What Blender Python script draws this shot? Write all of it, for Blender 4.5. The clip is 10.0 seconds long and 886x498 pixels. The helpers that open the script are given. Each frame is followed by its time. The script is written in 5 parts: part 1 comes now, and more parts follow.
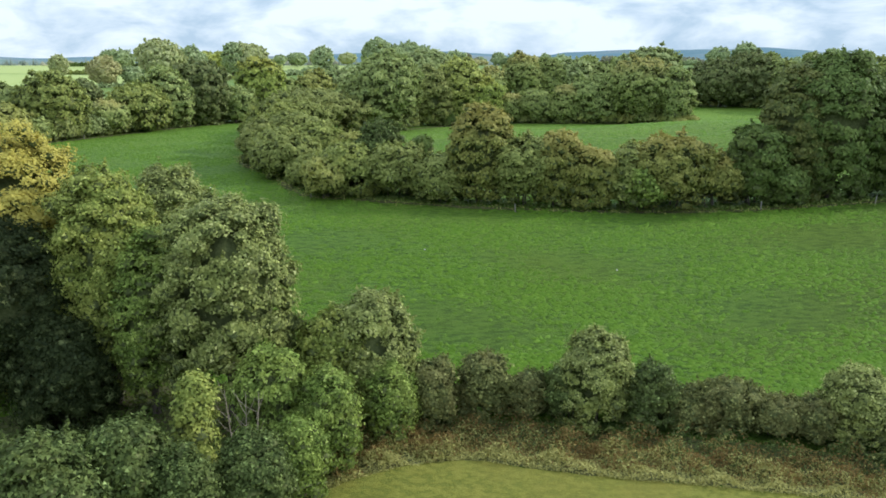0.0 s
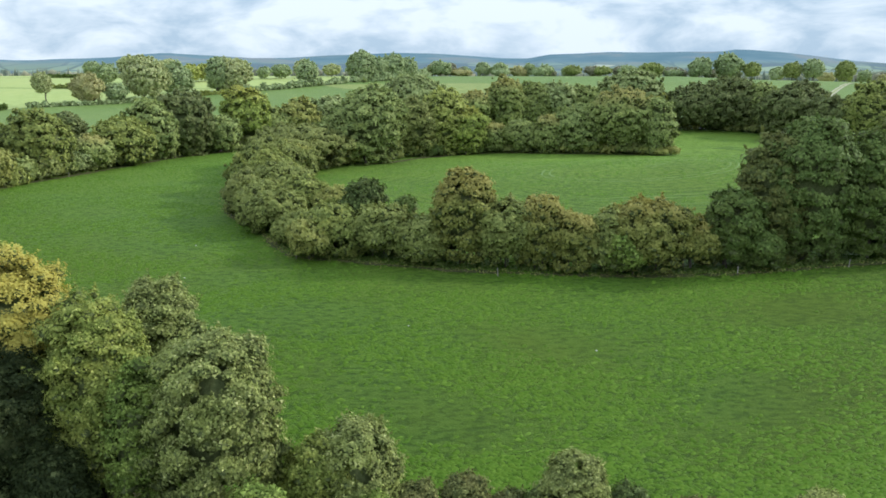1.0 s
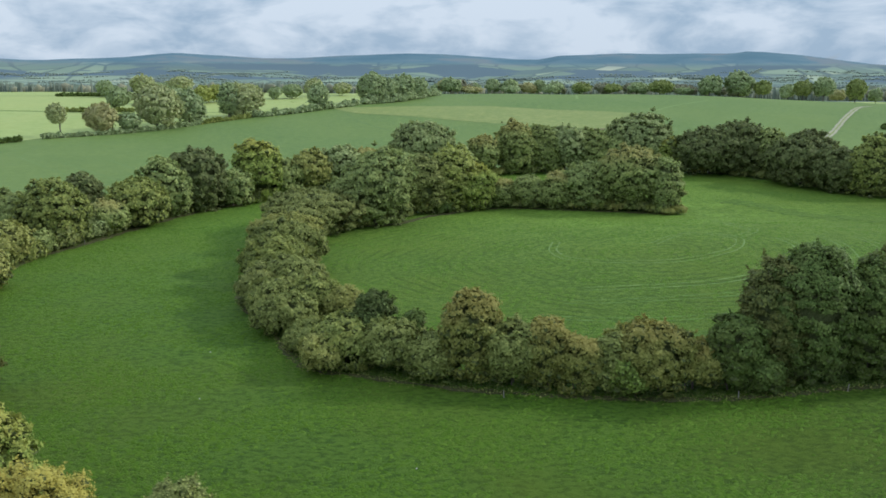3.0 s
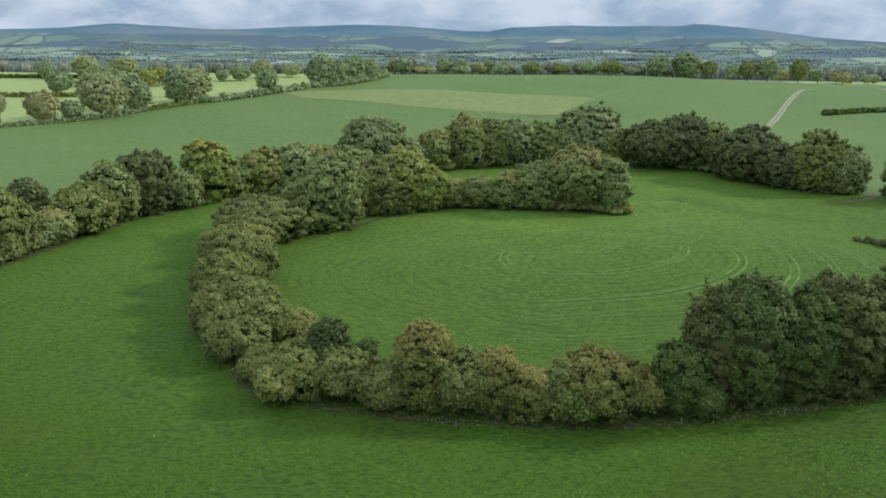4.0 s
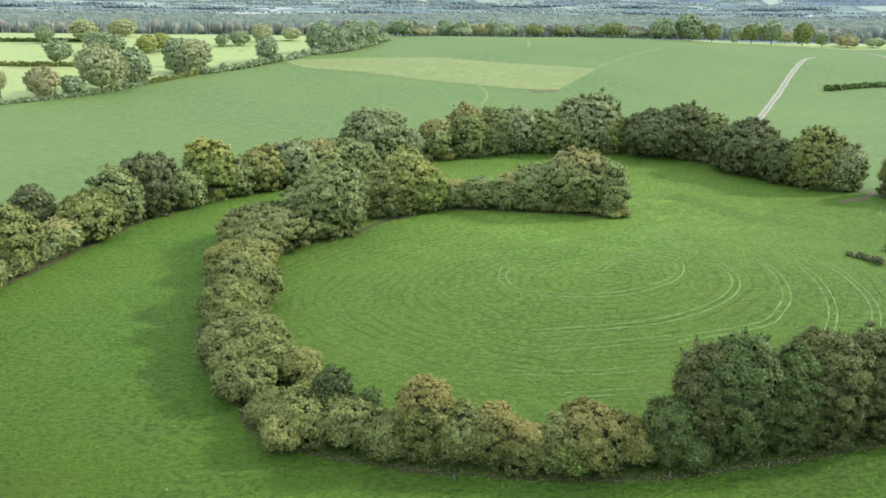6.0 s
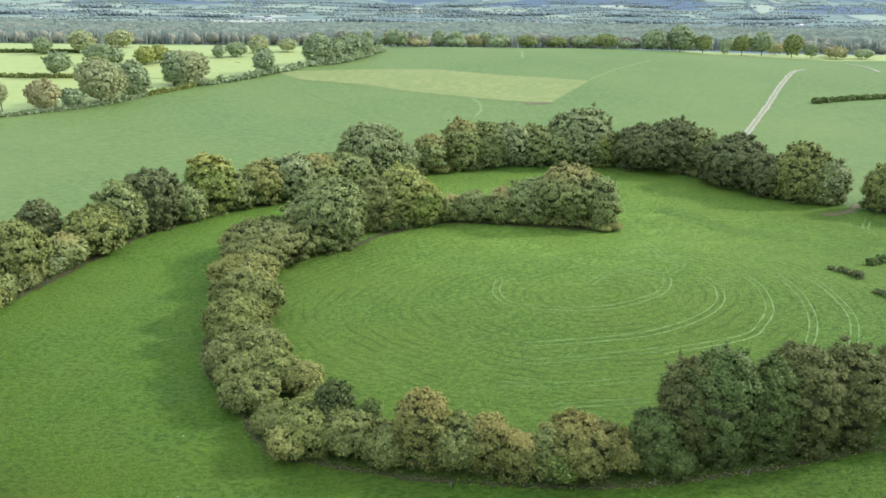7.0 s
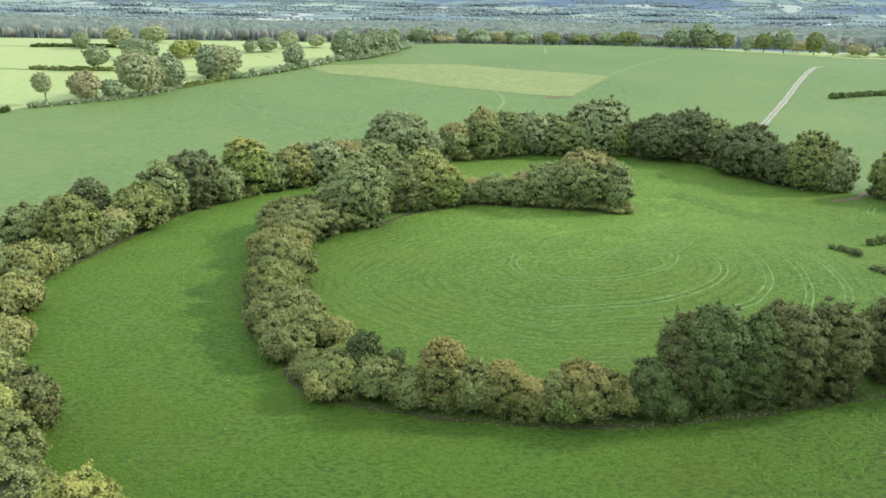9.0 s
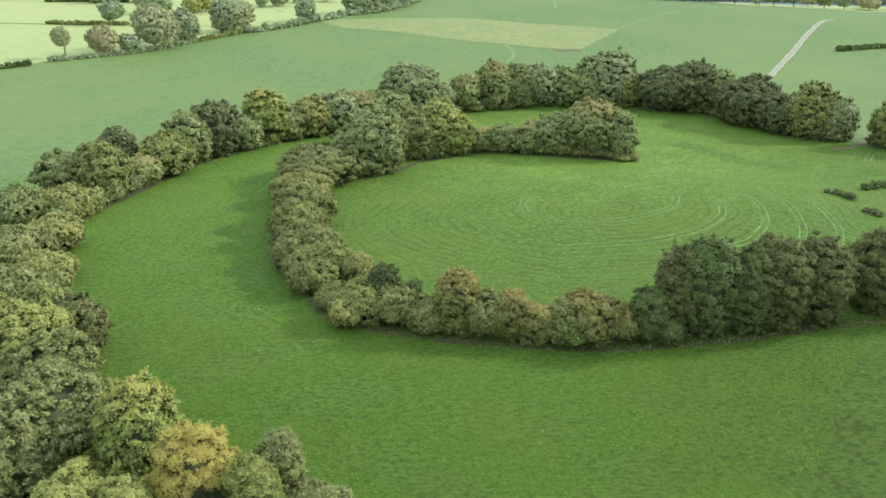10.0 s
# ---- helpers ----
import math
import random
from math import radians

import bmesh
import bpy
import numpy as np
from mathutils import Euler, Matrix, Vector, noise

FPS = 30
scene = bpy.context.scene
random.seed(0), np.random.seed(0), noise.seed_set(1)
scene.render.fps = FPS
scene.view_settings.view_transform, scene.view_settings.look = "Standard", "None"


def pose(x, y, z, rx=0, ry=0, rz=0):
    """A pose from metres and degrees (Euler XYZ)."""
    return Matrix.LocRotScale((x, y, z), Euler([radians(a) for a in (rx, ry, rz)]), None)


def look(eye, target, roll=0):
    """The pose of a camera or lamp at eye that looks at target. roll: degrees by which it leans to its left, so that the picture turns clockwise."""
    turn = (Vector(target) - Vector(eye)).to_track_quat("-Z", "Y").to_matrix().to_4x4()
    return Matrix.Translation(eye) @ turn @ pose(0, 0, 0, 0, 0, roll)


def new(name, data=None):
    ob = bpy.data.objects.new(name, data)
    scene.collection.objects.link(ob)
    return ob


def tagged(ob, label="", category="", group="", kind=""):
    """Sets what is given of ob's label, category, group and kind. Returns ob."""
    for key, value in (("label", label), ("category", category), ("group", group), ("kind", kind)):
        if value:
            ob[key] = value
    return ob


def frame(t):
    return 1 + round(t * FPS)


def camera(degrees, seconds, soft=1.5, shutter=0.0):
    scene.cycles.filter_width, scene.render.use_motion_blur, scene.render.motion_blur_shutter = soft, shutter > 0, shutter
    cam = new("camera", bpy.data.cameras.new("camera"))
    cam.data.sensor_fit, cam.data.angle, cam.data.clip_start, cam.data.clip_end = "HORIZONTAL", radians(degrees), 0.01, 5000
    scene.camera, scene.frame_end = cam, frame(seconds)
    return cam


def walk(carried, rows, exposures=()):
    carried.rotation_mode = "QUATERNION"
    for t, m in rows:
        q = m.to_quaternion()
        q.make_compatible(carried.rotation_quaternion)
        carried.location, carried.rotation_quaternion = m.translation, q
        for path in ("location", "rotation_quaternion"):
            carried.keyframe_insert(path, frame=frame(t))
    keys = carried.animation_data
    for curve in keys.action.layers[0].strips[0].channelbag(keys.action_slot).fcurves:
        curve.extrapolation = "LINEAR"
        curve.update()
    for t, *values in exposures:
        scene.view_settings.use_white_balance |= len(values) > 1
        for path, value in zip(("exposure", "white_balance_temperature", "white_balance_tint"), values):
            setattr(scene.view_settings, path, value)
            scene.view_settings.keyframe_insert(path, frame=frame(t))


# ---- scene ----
cam = camera(54.2, 10.0, 1.65)
# seconds, eye x, y, z, yaw, pitch, roll
PATH = [
    (0.0, 0.01, 0.00, 17.01, -0.02, -11.49, 0.00),
    (0.5, 0.12, 0.02, 21.68, -0.65, -11.47, 0.03),
    (1.0, 0.22, -0.09, 26.27, -1.02, -11.48, -0.03),
    (1.5, 0.24, 0.17, 30.91, -0.78, -11.52, -0.11),
    (2.0, 0.32, 0.13, 35.60, -0.30, -11.63, -0.21),
    (2.2, 0.33, 0.15, 37.45, -0.18, -11.66, -0.22),
    (3.3, 0.42, 0.50, 47.65, -0.60, -11.67, -0.27),
    (3.5, 0.45, 0.58, 49.55, -4.01, -11.70, -0.36),
    (4.0, 0.44, 0.58, 54.35, -3.54, -13.56, -0.40),
    (4.5, 0.21, 0.77, 58.94, -3.38, -14.45, -0.40),
    (5.0, 0.42, 0.95, 63.58, -3.31, -15.12, -0.50),
    (5.5, 0.30, 1.09, 68.13, -3.36, -17.12, -0.58),
    (6.0, 0.33, 1.15, 72.83, -3.45, -17.22, -0.65),
    (6.2, 0.38, 1.02, 74.90, -3.45, -17.03, -0.66),
    (7.3, -1.00, -8.10, 77.15, -3.92, -16.79, -0.78),
    (7.5, -1.11, -9.17, 76.94, -3.86, -16.94, -0.82),
    (8.0, -1.20, -10.25, 75.74, -3.51, -16.95, -0.83),
    (8.5, -1.10, -16.05, 75.29, -2.81, -16.93, -0.95),
    (9.0, -1.12, -23.07, 75.28, -2.19, -16.84, -0.86),
    (9.5, -1.99, -30.01, 75.22, -1.83, -18.79, -0.79),
    (10.0, -2.77, -36.94, 75.06, -1.64, -19.62, -0.67),
]
EXPOSURE = [(0.0, -0.08, 5880, 10), (1.0, -0.16, 5880, 10), (2.0, -0.35, 5850, 8), (3.5, -0.65, 5700, 12), (4.0, -0.66, 5700, 13), (4.3, -0.08, 5800, 16), (4.5, 0.0, 5780, 18), (6.0, 0.08, 5680, 21), (7.5, 0.05, 5680, 21), (10.0, 0.06, 5680, 21)]
walk(cam, [(t, pose(x, y, z, 90 + pitch, roll, yaw)) for t, x, y, z, yaw, pitch, roll in PATH], EXPOSURE)

# ---- sky and sun ----
SUN_TURN, SUN_UP = radians(77.0), radians(30.0)
world = bpy.data.worlds.new("sky")
scene.world = world
world.use_nodes = True
wt = world.node_tree
wt.nodes.clear()


def wnode(kind, **values):
    n = wt.nodes.new(kind)
    for key, value in values.items():
        n.inputs[key].default_value = value
    return n


sky = wt.nodes.new("ShaderNodeTexSky")
sky.sky_type = "NISHITA"
sky.sun_disc = False
sky.sun_elevation, sky.sun_rotation = SUN_UP, SUN_TURN
clear = wnode("ShaderNodeBackground", Strength=0.10)
cloud = wnode("ShaderNodeBackground", Strength=1.0)
coords = wt.nodes.new("ShaderNodeTexCoord")
stretch = wt.nodes.new("ShaderNodeMapping")
stretch.inputs["Scale"].default_value = (3.0, 3.0, 8.0)
puffs = wnode("ShaderNodeTexNoise", Scale=3.0, Detail=10.0, Roughness=0.55, Distortion=0.35)
cover = wt.nodes.new("ShaderNodeValToRGB")
cover.color_ramp.elements[0].position, cover.color_ramp.elements[1].position = 0.20, 0.34
shades = wt.nodes.new("ShaderNodeValToRGB")
shades.color_ramp.elements[0].position, shades.color_ramp.elements[1].position = 0.37, 0.56
shades.color_ramp.elements[0].color = (0.555, 0.69, 0.79, 1)
shades.color_ramp.elements[1].color = (0.97, 1.04, 1.06, 1)
# a clouded sky is brighter overhead than at the horizon
up = wt.nodes.new("ShaderNodeSeparateXYZ")
lift = wt.nodes.new("ShaderNodeMapRange")
lift.inputs["From Min"].default_value, lift.inputs["From Max"].default_value = 0.0, 1.0
lift.inputs["To Min"].default_value, lift.inputs["To Max"].default_value = 1.0, 1.8
wt.links.new(coords.outputs["Generated"], up.inputs["Vector"])
wt.links.new(up.outputs["Z"], lift.inputs["Value"])
wt.links.new(lift.outputs["Result"], cloud.inputs["Strength"])
mix = wt.nodes.new("ShaderNodeMixShader")
sky_out = wt.nodes.new("ShaderNodeOutputWorld")
for a, b in ((coords.outputs["Generated"], stretch.inputs["Vector"]), (stretch.outputs["Vector"], puffs.inputs["Vector"]),
             (puffs.outputs["Fac"], cover.inputs["Fac"]), (puffs.outputs["Fac"], shades.inputs["Fac"]),
             (sky.outputs["Color"], clear.inputs["Color"]), (shades.outputs["Color"], cloud.inputs["Color"]),
             (cover.outputs["Color"], mix.inputs["Fac"]), (clear.outputs["Background"], mix.inputs[1]),
             (cloud.outputs["Background"], mix.inputs[2]), (mix.outputs["Shader"], sky_out.inputs["Surface"])):
    wt.links.new(a, b)

sun = new("sun", bpy.data.lights.new("sun", "SUN"))
sun.data.energy, sun.data.angle, sun.data.color = 3.4, radians(5.0), (1.0, 0.93, 0.80)
way = Vector((math.sin(SUN_TURN) * math.cos(SUN_UP), math.cos(SUN_TURN) * math.cos(SUN_UP), math.sin(SUN_UP)))
sun.matrix_basis = look(way * 300, (0, 0, 0))


# ---- the lie of the land ----
KNOTS = np.array([(-700, -12), (0, -9), (40, -8), (55, -7.2), (80, -5.4), (100, -3.2), (120, -2.0), (160, 0.2), (220, 0.8), (265, 1.3),
                  (320, 2.5), (400, 5.5), (490, 9.5), (640, 18.5), (740, 22.5), (820, 23.3), (900, 19), (1050, 9), (1400, -5), (2500, -15), (5600, -20)])
# skyline of the far hills: tangent of the bearing, height
RIDGE = np.array([(-1.2, 90), (-0.6, 105), (-0.451, 80), (-0.415, 89), (-0.379, 93), (-0.349, 100), (-0.318, 114), (-0.294, 121), (-0.264, 114), (-0.233, 108), (-0.196, 98), (-0.159, 100), (-0.109, 113), (-0.072, 120), (-0.034, 127), (0.010, 123), (0.055, 110), (0.087, 100), (0.113, 98), (0.138, 118), (0.177, 124), (0.210, 130), (0.249, 126), (0.288, 129), (0.335, 129), (0.351, 140), (0.368, 135), (0.408, 122), (0.449, 101), (0.490, 80), (0.531, 68), (0.573, 59), (0.614, 52), (0.8, 40), (1.4, 40)])


def land(x, y):
    """The height of the ground, for arrays or single numbers."""
    x, y = np.asarray(x, float), np.asarray(y, float)
    v = np.clip(y, KNOTS[0, 0], KNOTS[-1, 0] - 0.01)
    i = np.clip(np.searchsorted(KNOTS[:, 0], v, side="right") - 1, 0, len(KNOTS) - 2)
    span = KNOTS[i + 1, 0] - KNOTS[i, 0]
    t = (v - KNOTS[i, 0]) / span
    s0 = (KNOTS[np.minimum(i + 1, len(KNOTS) - 1), 1] - KNOTS[np.maximum(i - 1, 0), 1]) / (KNOTS[np.minimum(i + 1, len(KNOTS) - 1), 0] - KNOTS[np.maximum(i - 1, 0), 0])
    j = i + 1
    s1 = (KNOTS[np.minimum(j + 1, len(KNOTS) - 1), 1] - KNOTS[np.maximum(j - 1, 0), 1]) / (KNOTS[np.minimum(j + 1, len(KNOTS) - 1), 0] - KNOTS[np.maximum(j - 1, 0), 0])
    z = KNOTS[i, 1] * (2 * t**3 - 3 * t * t + 1) + s0 * span * (t**3 - 2 * t * t + t) + KNOTS[j, 1] * (3 * t * t - 2 * t**3) + s1 * span * (t**3 - t * t)
    z = z + 5.2 * np.exp(-((x - 82) / 60) ** 2 - np.abs((y - 208) / 36) ** 2.4)
    z = z + 0.045 * np.maximum(x - 30, 0) * np.exp(-((y - 105) / 30) ** 2) * np.where(x < 150, 1, 150 / np.maximum(x, 150))
    z = z + 0.25 * np.sin(x / 17 + 1) * np.sin(y / 23) * np.clip(y / 300, 0, 1)
    z = z - 0.042 * np.clip(x - 225, 0, 200) * np.exp(-((y - 815) / 110) ** 2)
    # the hills
    d = np.hypot(x, y)
    top = np.interp(x / np.maximum(y, 1.0), RIDGE[:, 0], RIDGE[:, 1])
    rise = np.clip((d - 2900) / 1600, 0, 1)
    hill = (top + 20) * (0.55 * rise**1.3 + 0.45 * rise**3) * (y > 1)
    folds = 9 * rise * (1 - rise) * (np.sin(x / 210 + d / 330) + np.sin(x / 97 - d / 170) * 0.6)
    return z + hill + folds * 2


# ---- materials ----
def material(name):
    m = bpy.data.materials.new(name)
    m.use_nodes = True
    t = m.node_tree
    return m, t, t.nodes["Principled BSDF"]


def link(t, a, b):
    t.links.new(a, b)


def ramp(t, fac, *stops):
    r = t.nodes.new("ShaderNodeValToRGB")
    while len(r.color_ramp.elements) < len(stops):
        r.color_ramp.elements.new(0.5)
    for e, (p, c) in zip(r.color_ramp.elements, stops):
        e.position, e.color = p, (*c, 1)
    link(t, fac, r.inputs["Fac"])
    return r.outputs["Color"]


def noise_of(t, vector, scale, detail=4.0, rough=0.6, stretch=None):
    if stretch:
        s = t.nodes.new("ShaderNodeMapping")
        s.inputs["Scale"].default_value = stretch
        link(t, vector, s.inputs["Vector"])
        vector = s.outputs["Vector"]
    n = t.nodes.new("ShaderNodeTexNoise")
    n.inputs["Scale"].default_value, n.inputs["Detail"].default_value, n.inputs["Roughness"].default_value = scale, detail, rough
    link(t, vector, n.inputs["Vector"])
    return n.outputs["Fac"]


def blend(t, fac, a, b, how="MIX"):
    m = t.nodes.new("ShaderNodeMix")
    m.data_type, m.blend_type = "RGBA", how
    for value, socket in ((fac, m.inputs["Factor"]), (a, m.inputs["A"]), (b, m.inputs["B"])):
        if isinstance(value, (int, float)):
            socket.default_value = value
        elif isinstance(value, tuple):
            socket.default_value = (*value, 1)
        else:
            link(t, value, socket)
    return m.outputs["Result"]


def turf(name, low, mid, high, stain, tuft=2.2, bump=0.8, spread=0.035, crisp=0.10, rows=None, dry=None, shade_streaks=False, pale=None):
    """Grass: patches of tens of metres, tussocks of half a metre, and fine blades."""
    m, t, b = material(name)
    pos = t.nodes.new("ShaderNodeNewGeometry").outputs["Position"]
    wide = noise_of(t, pos, spread, 5.0, 0.6)
    tus = noise_of(t, pos, tuft * 0.5, 2.5, 0.5, (0.8, 1.0, 1.0))
    fine = noise_of(t, pos, tuft * 2.2, 5.0, 0.75)
    if shade_streaks:
        # tussocks a metre or two wide, the shade in the hollows between them painted dark
        tus = noise_of(t, pos, tuft * 0.5, 3.5, 0.6, (0.62, 1.0, 1.0))
        c = ramp(t, tus, (0.40, low), (0.47, mid), (0.58, high))
    else:
        c = ramp(t, tus, (0.5 - crisp, low), (0.5, mid), (0.5 + crisp, high))
    c = blend(t, ramp(t, wide, (0.42, (0, 0, 0)), (0.68, (0.5, 0.5, 0.5) if shade_streaks else (0.75, 0.75, 0.75))), c, stain)
    if not shade_streaks:
        patchy = noise_of(t, pos, tuft * 0.14, 4.0, 0.65)
        c = blend(t, ramp(t, patchy, (0.42, (0, 0, 0)), (0.64, (0.3, 0.3, 0.3))), c, tuple(p * q for p, q in zip(low, (0.85, 1.02, 1.25))))
    c = blend(t, 0.25 if shade_streaks else 0.5, c, ramp(t, fine, (0.36, low), (0.64, high)))
    if dry:
        # a drier part with older olive grass, its colour also darkened for cloud shadow
        away = t.nodes.new("ShaderNodeVectorMath")
        away.operation = "DISTANCE"
        away.inputs[1].default_value = (dry[0], dry[1], -5.0)
        link(t, pos, away.inputs[0])
        near = t.nodes.new("ShaderNodeMapRange")
        near.inputs["From Min"].default_value, near.inputs["From Max"].default_value = dry[2], dry[2] * 0.2
        link(t, away.outputs["Value"], near.inputs["Value"])
        old = blend(t, 1.0, near.outputs["Result"], ramp(t, noise_of(t, pos, 0.09, 5.0, 0.65), (0.40, (0.3, 0.3, 0.3)), (0.62, (0.85, 0.85, 0.85))), "MULTIPLY")
        c = blend(t, old, c, blend(t, ramp(t, tus, (0.42, (0, 0, 0)), (0.58, (1, 1, 1))), (0.062, 0.105, 0.010), (0.115, 0.168, 0.017)))
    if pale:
        # a wide stretch of grass lightened in colour to paint light and haze
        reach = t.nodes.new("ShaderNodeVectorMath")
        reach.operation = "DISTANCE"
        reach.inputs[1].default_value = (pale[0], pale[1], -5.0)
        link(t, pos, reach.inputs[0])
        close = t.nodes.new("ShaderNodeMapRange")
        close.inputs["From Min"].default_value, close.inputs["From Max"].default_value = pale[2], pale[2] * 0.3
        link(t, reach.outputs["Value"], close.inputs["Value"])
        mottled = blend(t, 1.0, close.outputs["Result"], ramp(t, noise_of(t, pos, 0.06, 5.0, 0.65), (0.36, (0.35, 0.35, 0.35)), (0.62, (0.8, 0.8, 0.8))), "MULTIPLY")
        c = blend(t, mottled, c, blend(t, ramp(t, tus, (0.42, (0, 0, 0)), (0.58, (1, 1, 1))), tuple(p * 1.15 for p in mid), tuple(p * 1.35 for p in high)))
    if rows:
        # faint curved drill rows round a centre, broken by the sward
        s = t.nodes.new("ShaderNodeVectorMath")
        s.operation = "DISTANCE"
        flat = t.nodes.new("ShaderNodeVectorMath")
        flat.operation = "MULTIPLY"
        flat.inputs[1].default_value = (0.72, 1.0, 0.0)
        link(t, pos, flat.inputs[0])
        link(t, flat.outputs["Vector"], s.inputs[0])
        s.inputs[1].default_value = (rows[0] * 0.72, rows[1], 0.0)
        wob = t.nodes.new("ShaderNodeMath")
        wob.operation = "MULTIPLY_ADD"
        wob.inputs[1].default_value = 9.0
        link(t, noise_of(t, pos, 0.03, 3.0, 0.5), wob.inputs[0])
        link(t, s.outputs["Value"], wob.inputs[2])
        wave = t.nodes.new("ShaderNodeMath")
        wave.operation = "MULTIPLY"
        wave.inputs[1].default_value = rows[2]
        link(t, wob.outputs["Value"], wave.inputs[0])
        sine = t.nodes.new("ShaderNodeMath")
        sine.operation = "SINE"
        link(t, wave.outputs["Value"], sine.inputs[0])
        line = ramp(t, sine.outputs["Value"], (0.35, (0, 0, 0)), (0.95, (1, 1, 1)))
        gaps = ramp(t, noise_of(t, pos, 0.09, 5.0, 0.7), (0.44, (0, 0, 0)), (0.6, (0.55, 0.55, 0.55)))
        c = blend(t, blend(t, 1.0, line, gaps, "MULTIPLY"), c, tuple(p * 0.8 for p in low))
    link(t, c, b.inputs["Base Color"])
    b.inputs["Roughness"].default_value = 0.75
    b.inputs["Specular IOR Level"].default_value = 0.15
    bm = t.nodes.new("ShaderNodeBump")
    bm.inputs["Strength"].default_value, bm.inputs["Distance"].default_value = bump, 0.4
    rough = t.nodes.new("ShaderNodeMath")
    rough.operation = "ADD"
    link(t, tus, rough.inputs[0])
    link(t, fine, rough.inputs[1])
    link(t, rough.outputs["Value"], bm.inputs["Height"])
    link(t, bm.outputs["Normal"], b.inputs["Normal"])
    return m


# last tuple: centre and radius of the stretch lightened for distance haze
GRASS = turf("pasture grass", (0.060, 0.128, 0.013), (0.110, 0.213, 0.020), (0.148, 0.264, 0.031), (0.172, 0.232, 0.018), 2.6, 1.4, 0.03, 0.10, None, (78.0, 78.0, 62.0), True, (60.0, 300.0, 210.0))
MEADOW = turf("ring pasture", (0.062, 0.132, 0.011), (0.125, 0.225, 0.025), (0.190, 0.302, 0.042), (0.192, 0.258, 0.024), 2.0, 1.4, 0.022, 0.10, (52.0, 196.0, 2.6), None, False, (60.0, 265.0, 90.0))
# far pastures: haze, and sunlight on the palest, put into the grass colour
GRASS_FAR = turf("far pasture", (0.086, 0.150, 0.036), (0.127, 0.199, 0.049), (0.172, 0.242, 0.064), (0.212, 0.268, 0.066), 0.8, 0.5, 0.007, 0.11)
GRASS_SUNLIT = turf("sunlit pale pasture", (0.275, 0.34, 0.095), (0.325, 0.39, 0.12), (0.37, 0.43, 0.148), (0.395, 0.415, 0.14), 0.4, 0.2, 0.02)
TRAM = turf("driven grass", (0.165, 0.25, 0.066), (0.19, 0.28, 0.08), (0.22, 0.30, 0.092), (0.15, 0.235, 0.065), 0.45, 0.2, 0.06)
FAINT = turf("faintly driven grass", (0.110, 0.185, 0.048), (0.140, 0.216, 0.060), (0.176, 0.250, 0.074), (0.16, 0.235, 0.064), 0.45, 0.2, 0.03)
TROD = turf("trodden grass", (0.10, 0.165, 0.04), (0.115, 0.185, 0.048), (0.14, 0.21, 0.06), (0.12, 0.19, 0.05), 0.45, 0.2, 0.03)
DARK_GRASS = turf("darker grass", (0.05, 0.108, 0.010), (0.095, 0.178, 0.019), (0.142, 0.232, 0.031), (0.14, 0.205, 0.02), 1.7, 0.8, 0.1, 0.065)
GRAZED = turf("grazed pasture", (0.165, 0.215, 0.054), (0.225, 0.27, 0.072), (0.285, 0.31, 0.10), (0.16, 0.22, 0.058), 0.6, 0.2, 0.04, 0.05)
LAWN = turf("short dry grass", (0.115, 0.13, 0.018), (0.185, 0.19, 0.026), (0.245, 0.24, 0.045), (0.24, 0.19, 0.04), 4.0, 0.6, 0.12, 0.06)
WORN = turf("flattened grass", (0.13, 0.225, 0.048), (0.18, 0.28, 0.072), (0.24, 0.335, 0.105), (0.125, 0.22, 0.042), 0.9, 0.2, 0.05)
OLD_WORN = turf("older flattened grass", (0.10, 0.185, 0.036), (0.138, 0.236, 0.05), (0.18, 0.28, 0.07), (0.11, 0.20, 0.036), 0.9, 0.2, 0.05)
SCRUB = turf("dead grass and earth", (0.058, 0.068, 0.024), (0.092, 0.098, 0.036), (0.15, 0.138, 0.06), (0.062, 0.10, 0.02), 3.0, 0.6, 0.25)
EARTH = turf("bare earth", (0.12, 0.10, 0.045), (0.165, 0.13, 0.06), (0.21, 0.16, 0.08), (0.12, 0.16, 0.045), 1.5, 0.4, 0.15)
STONE = turf("pale gravel", (0.29, 0.275, 0.18), (0.37, 0.345, 0.235), (0.44, 0.41, 0.30), (0.22, 0.26, 0.12), 0.8, 0.3, 0.25)


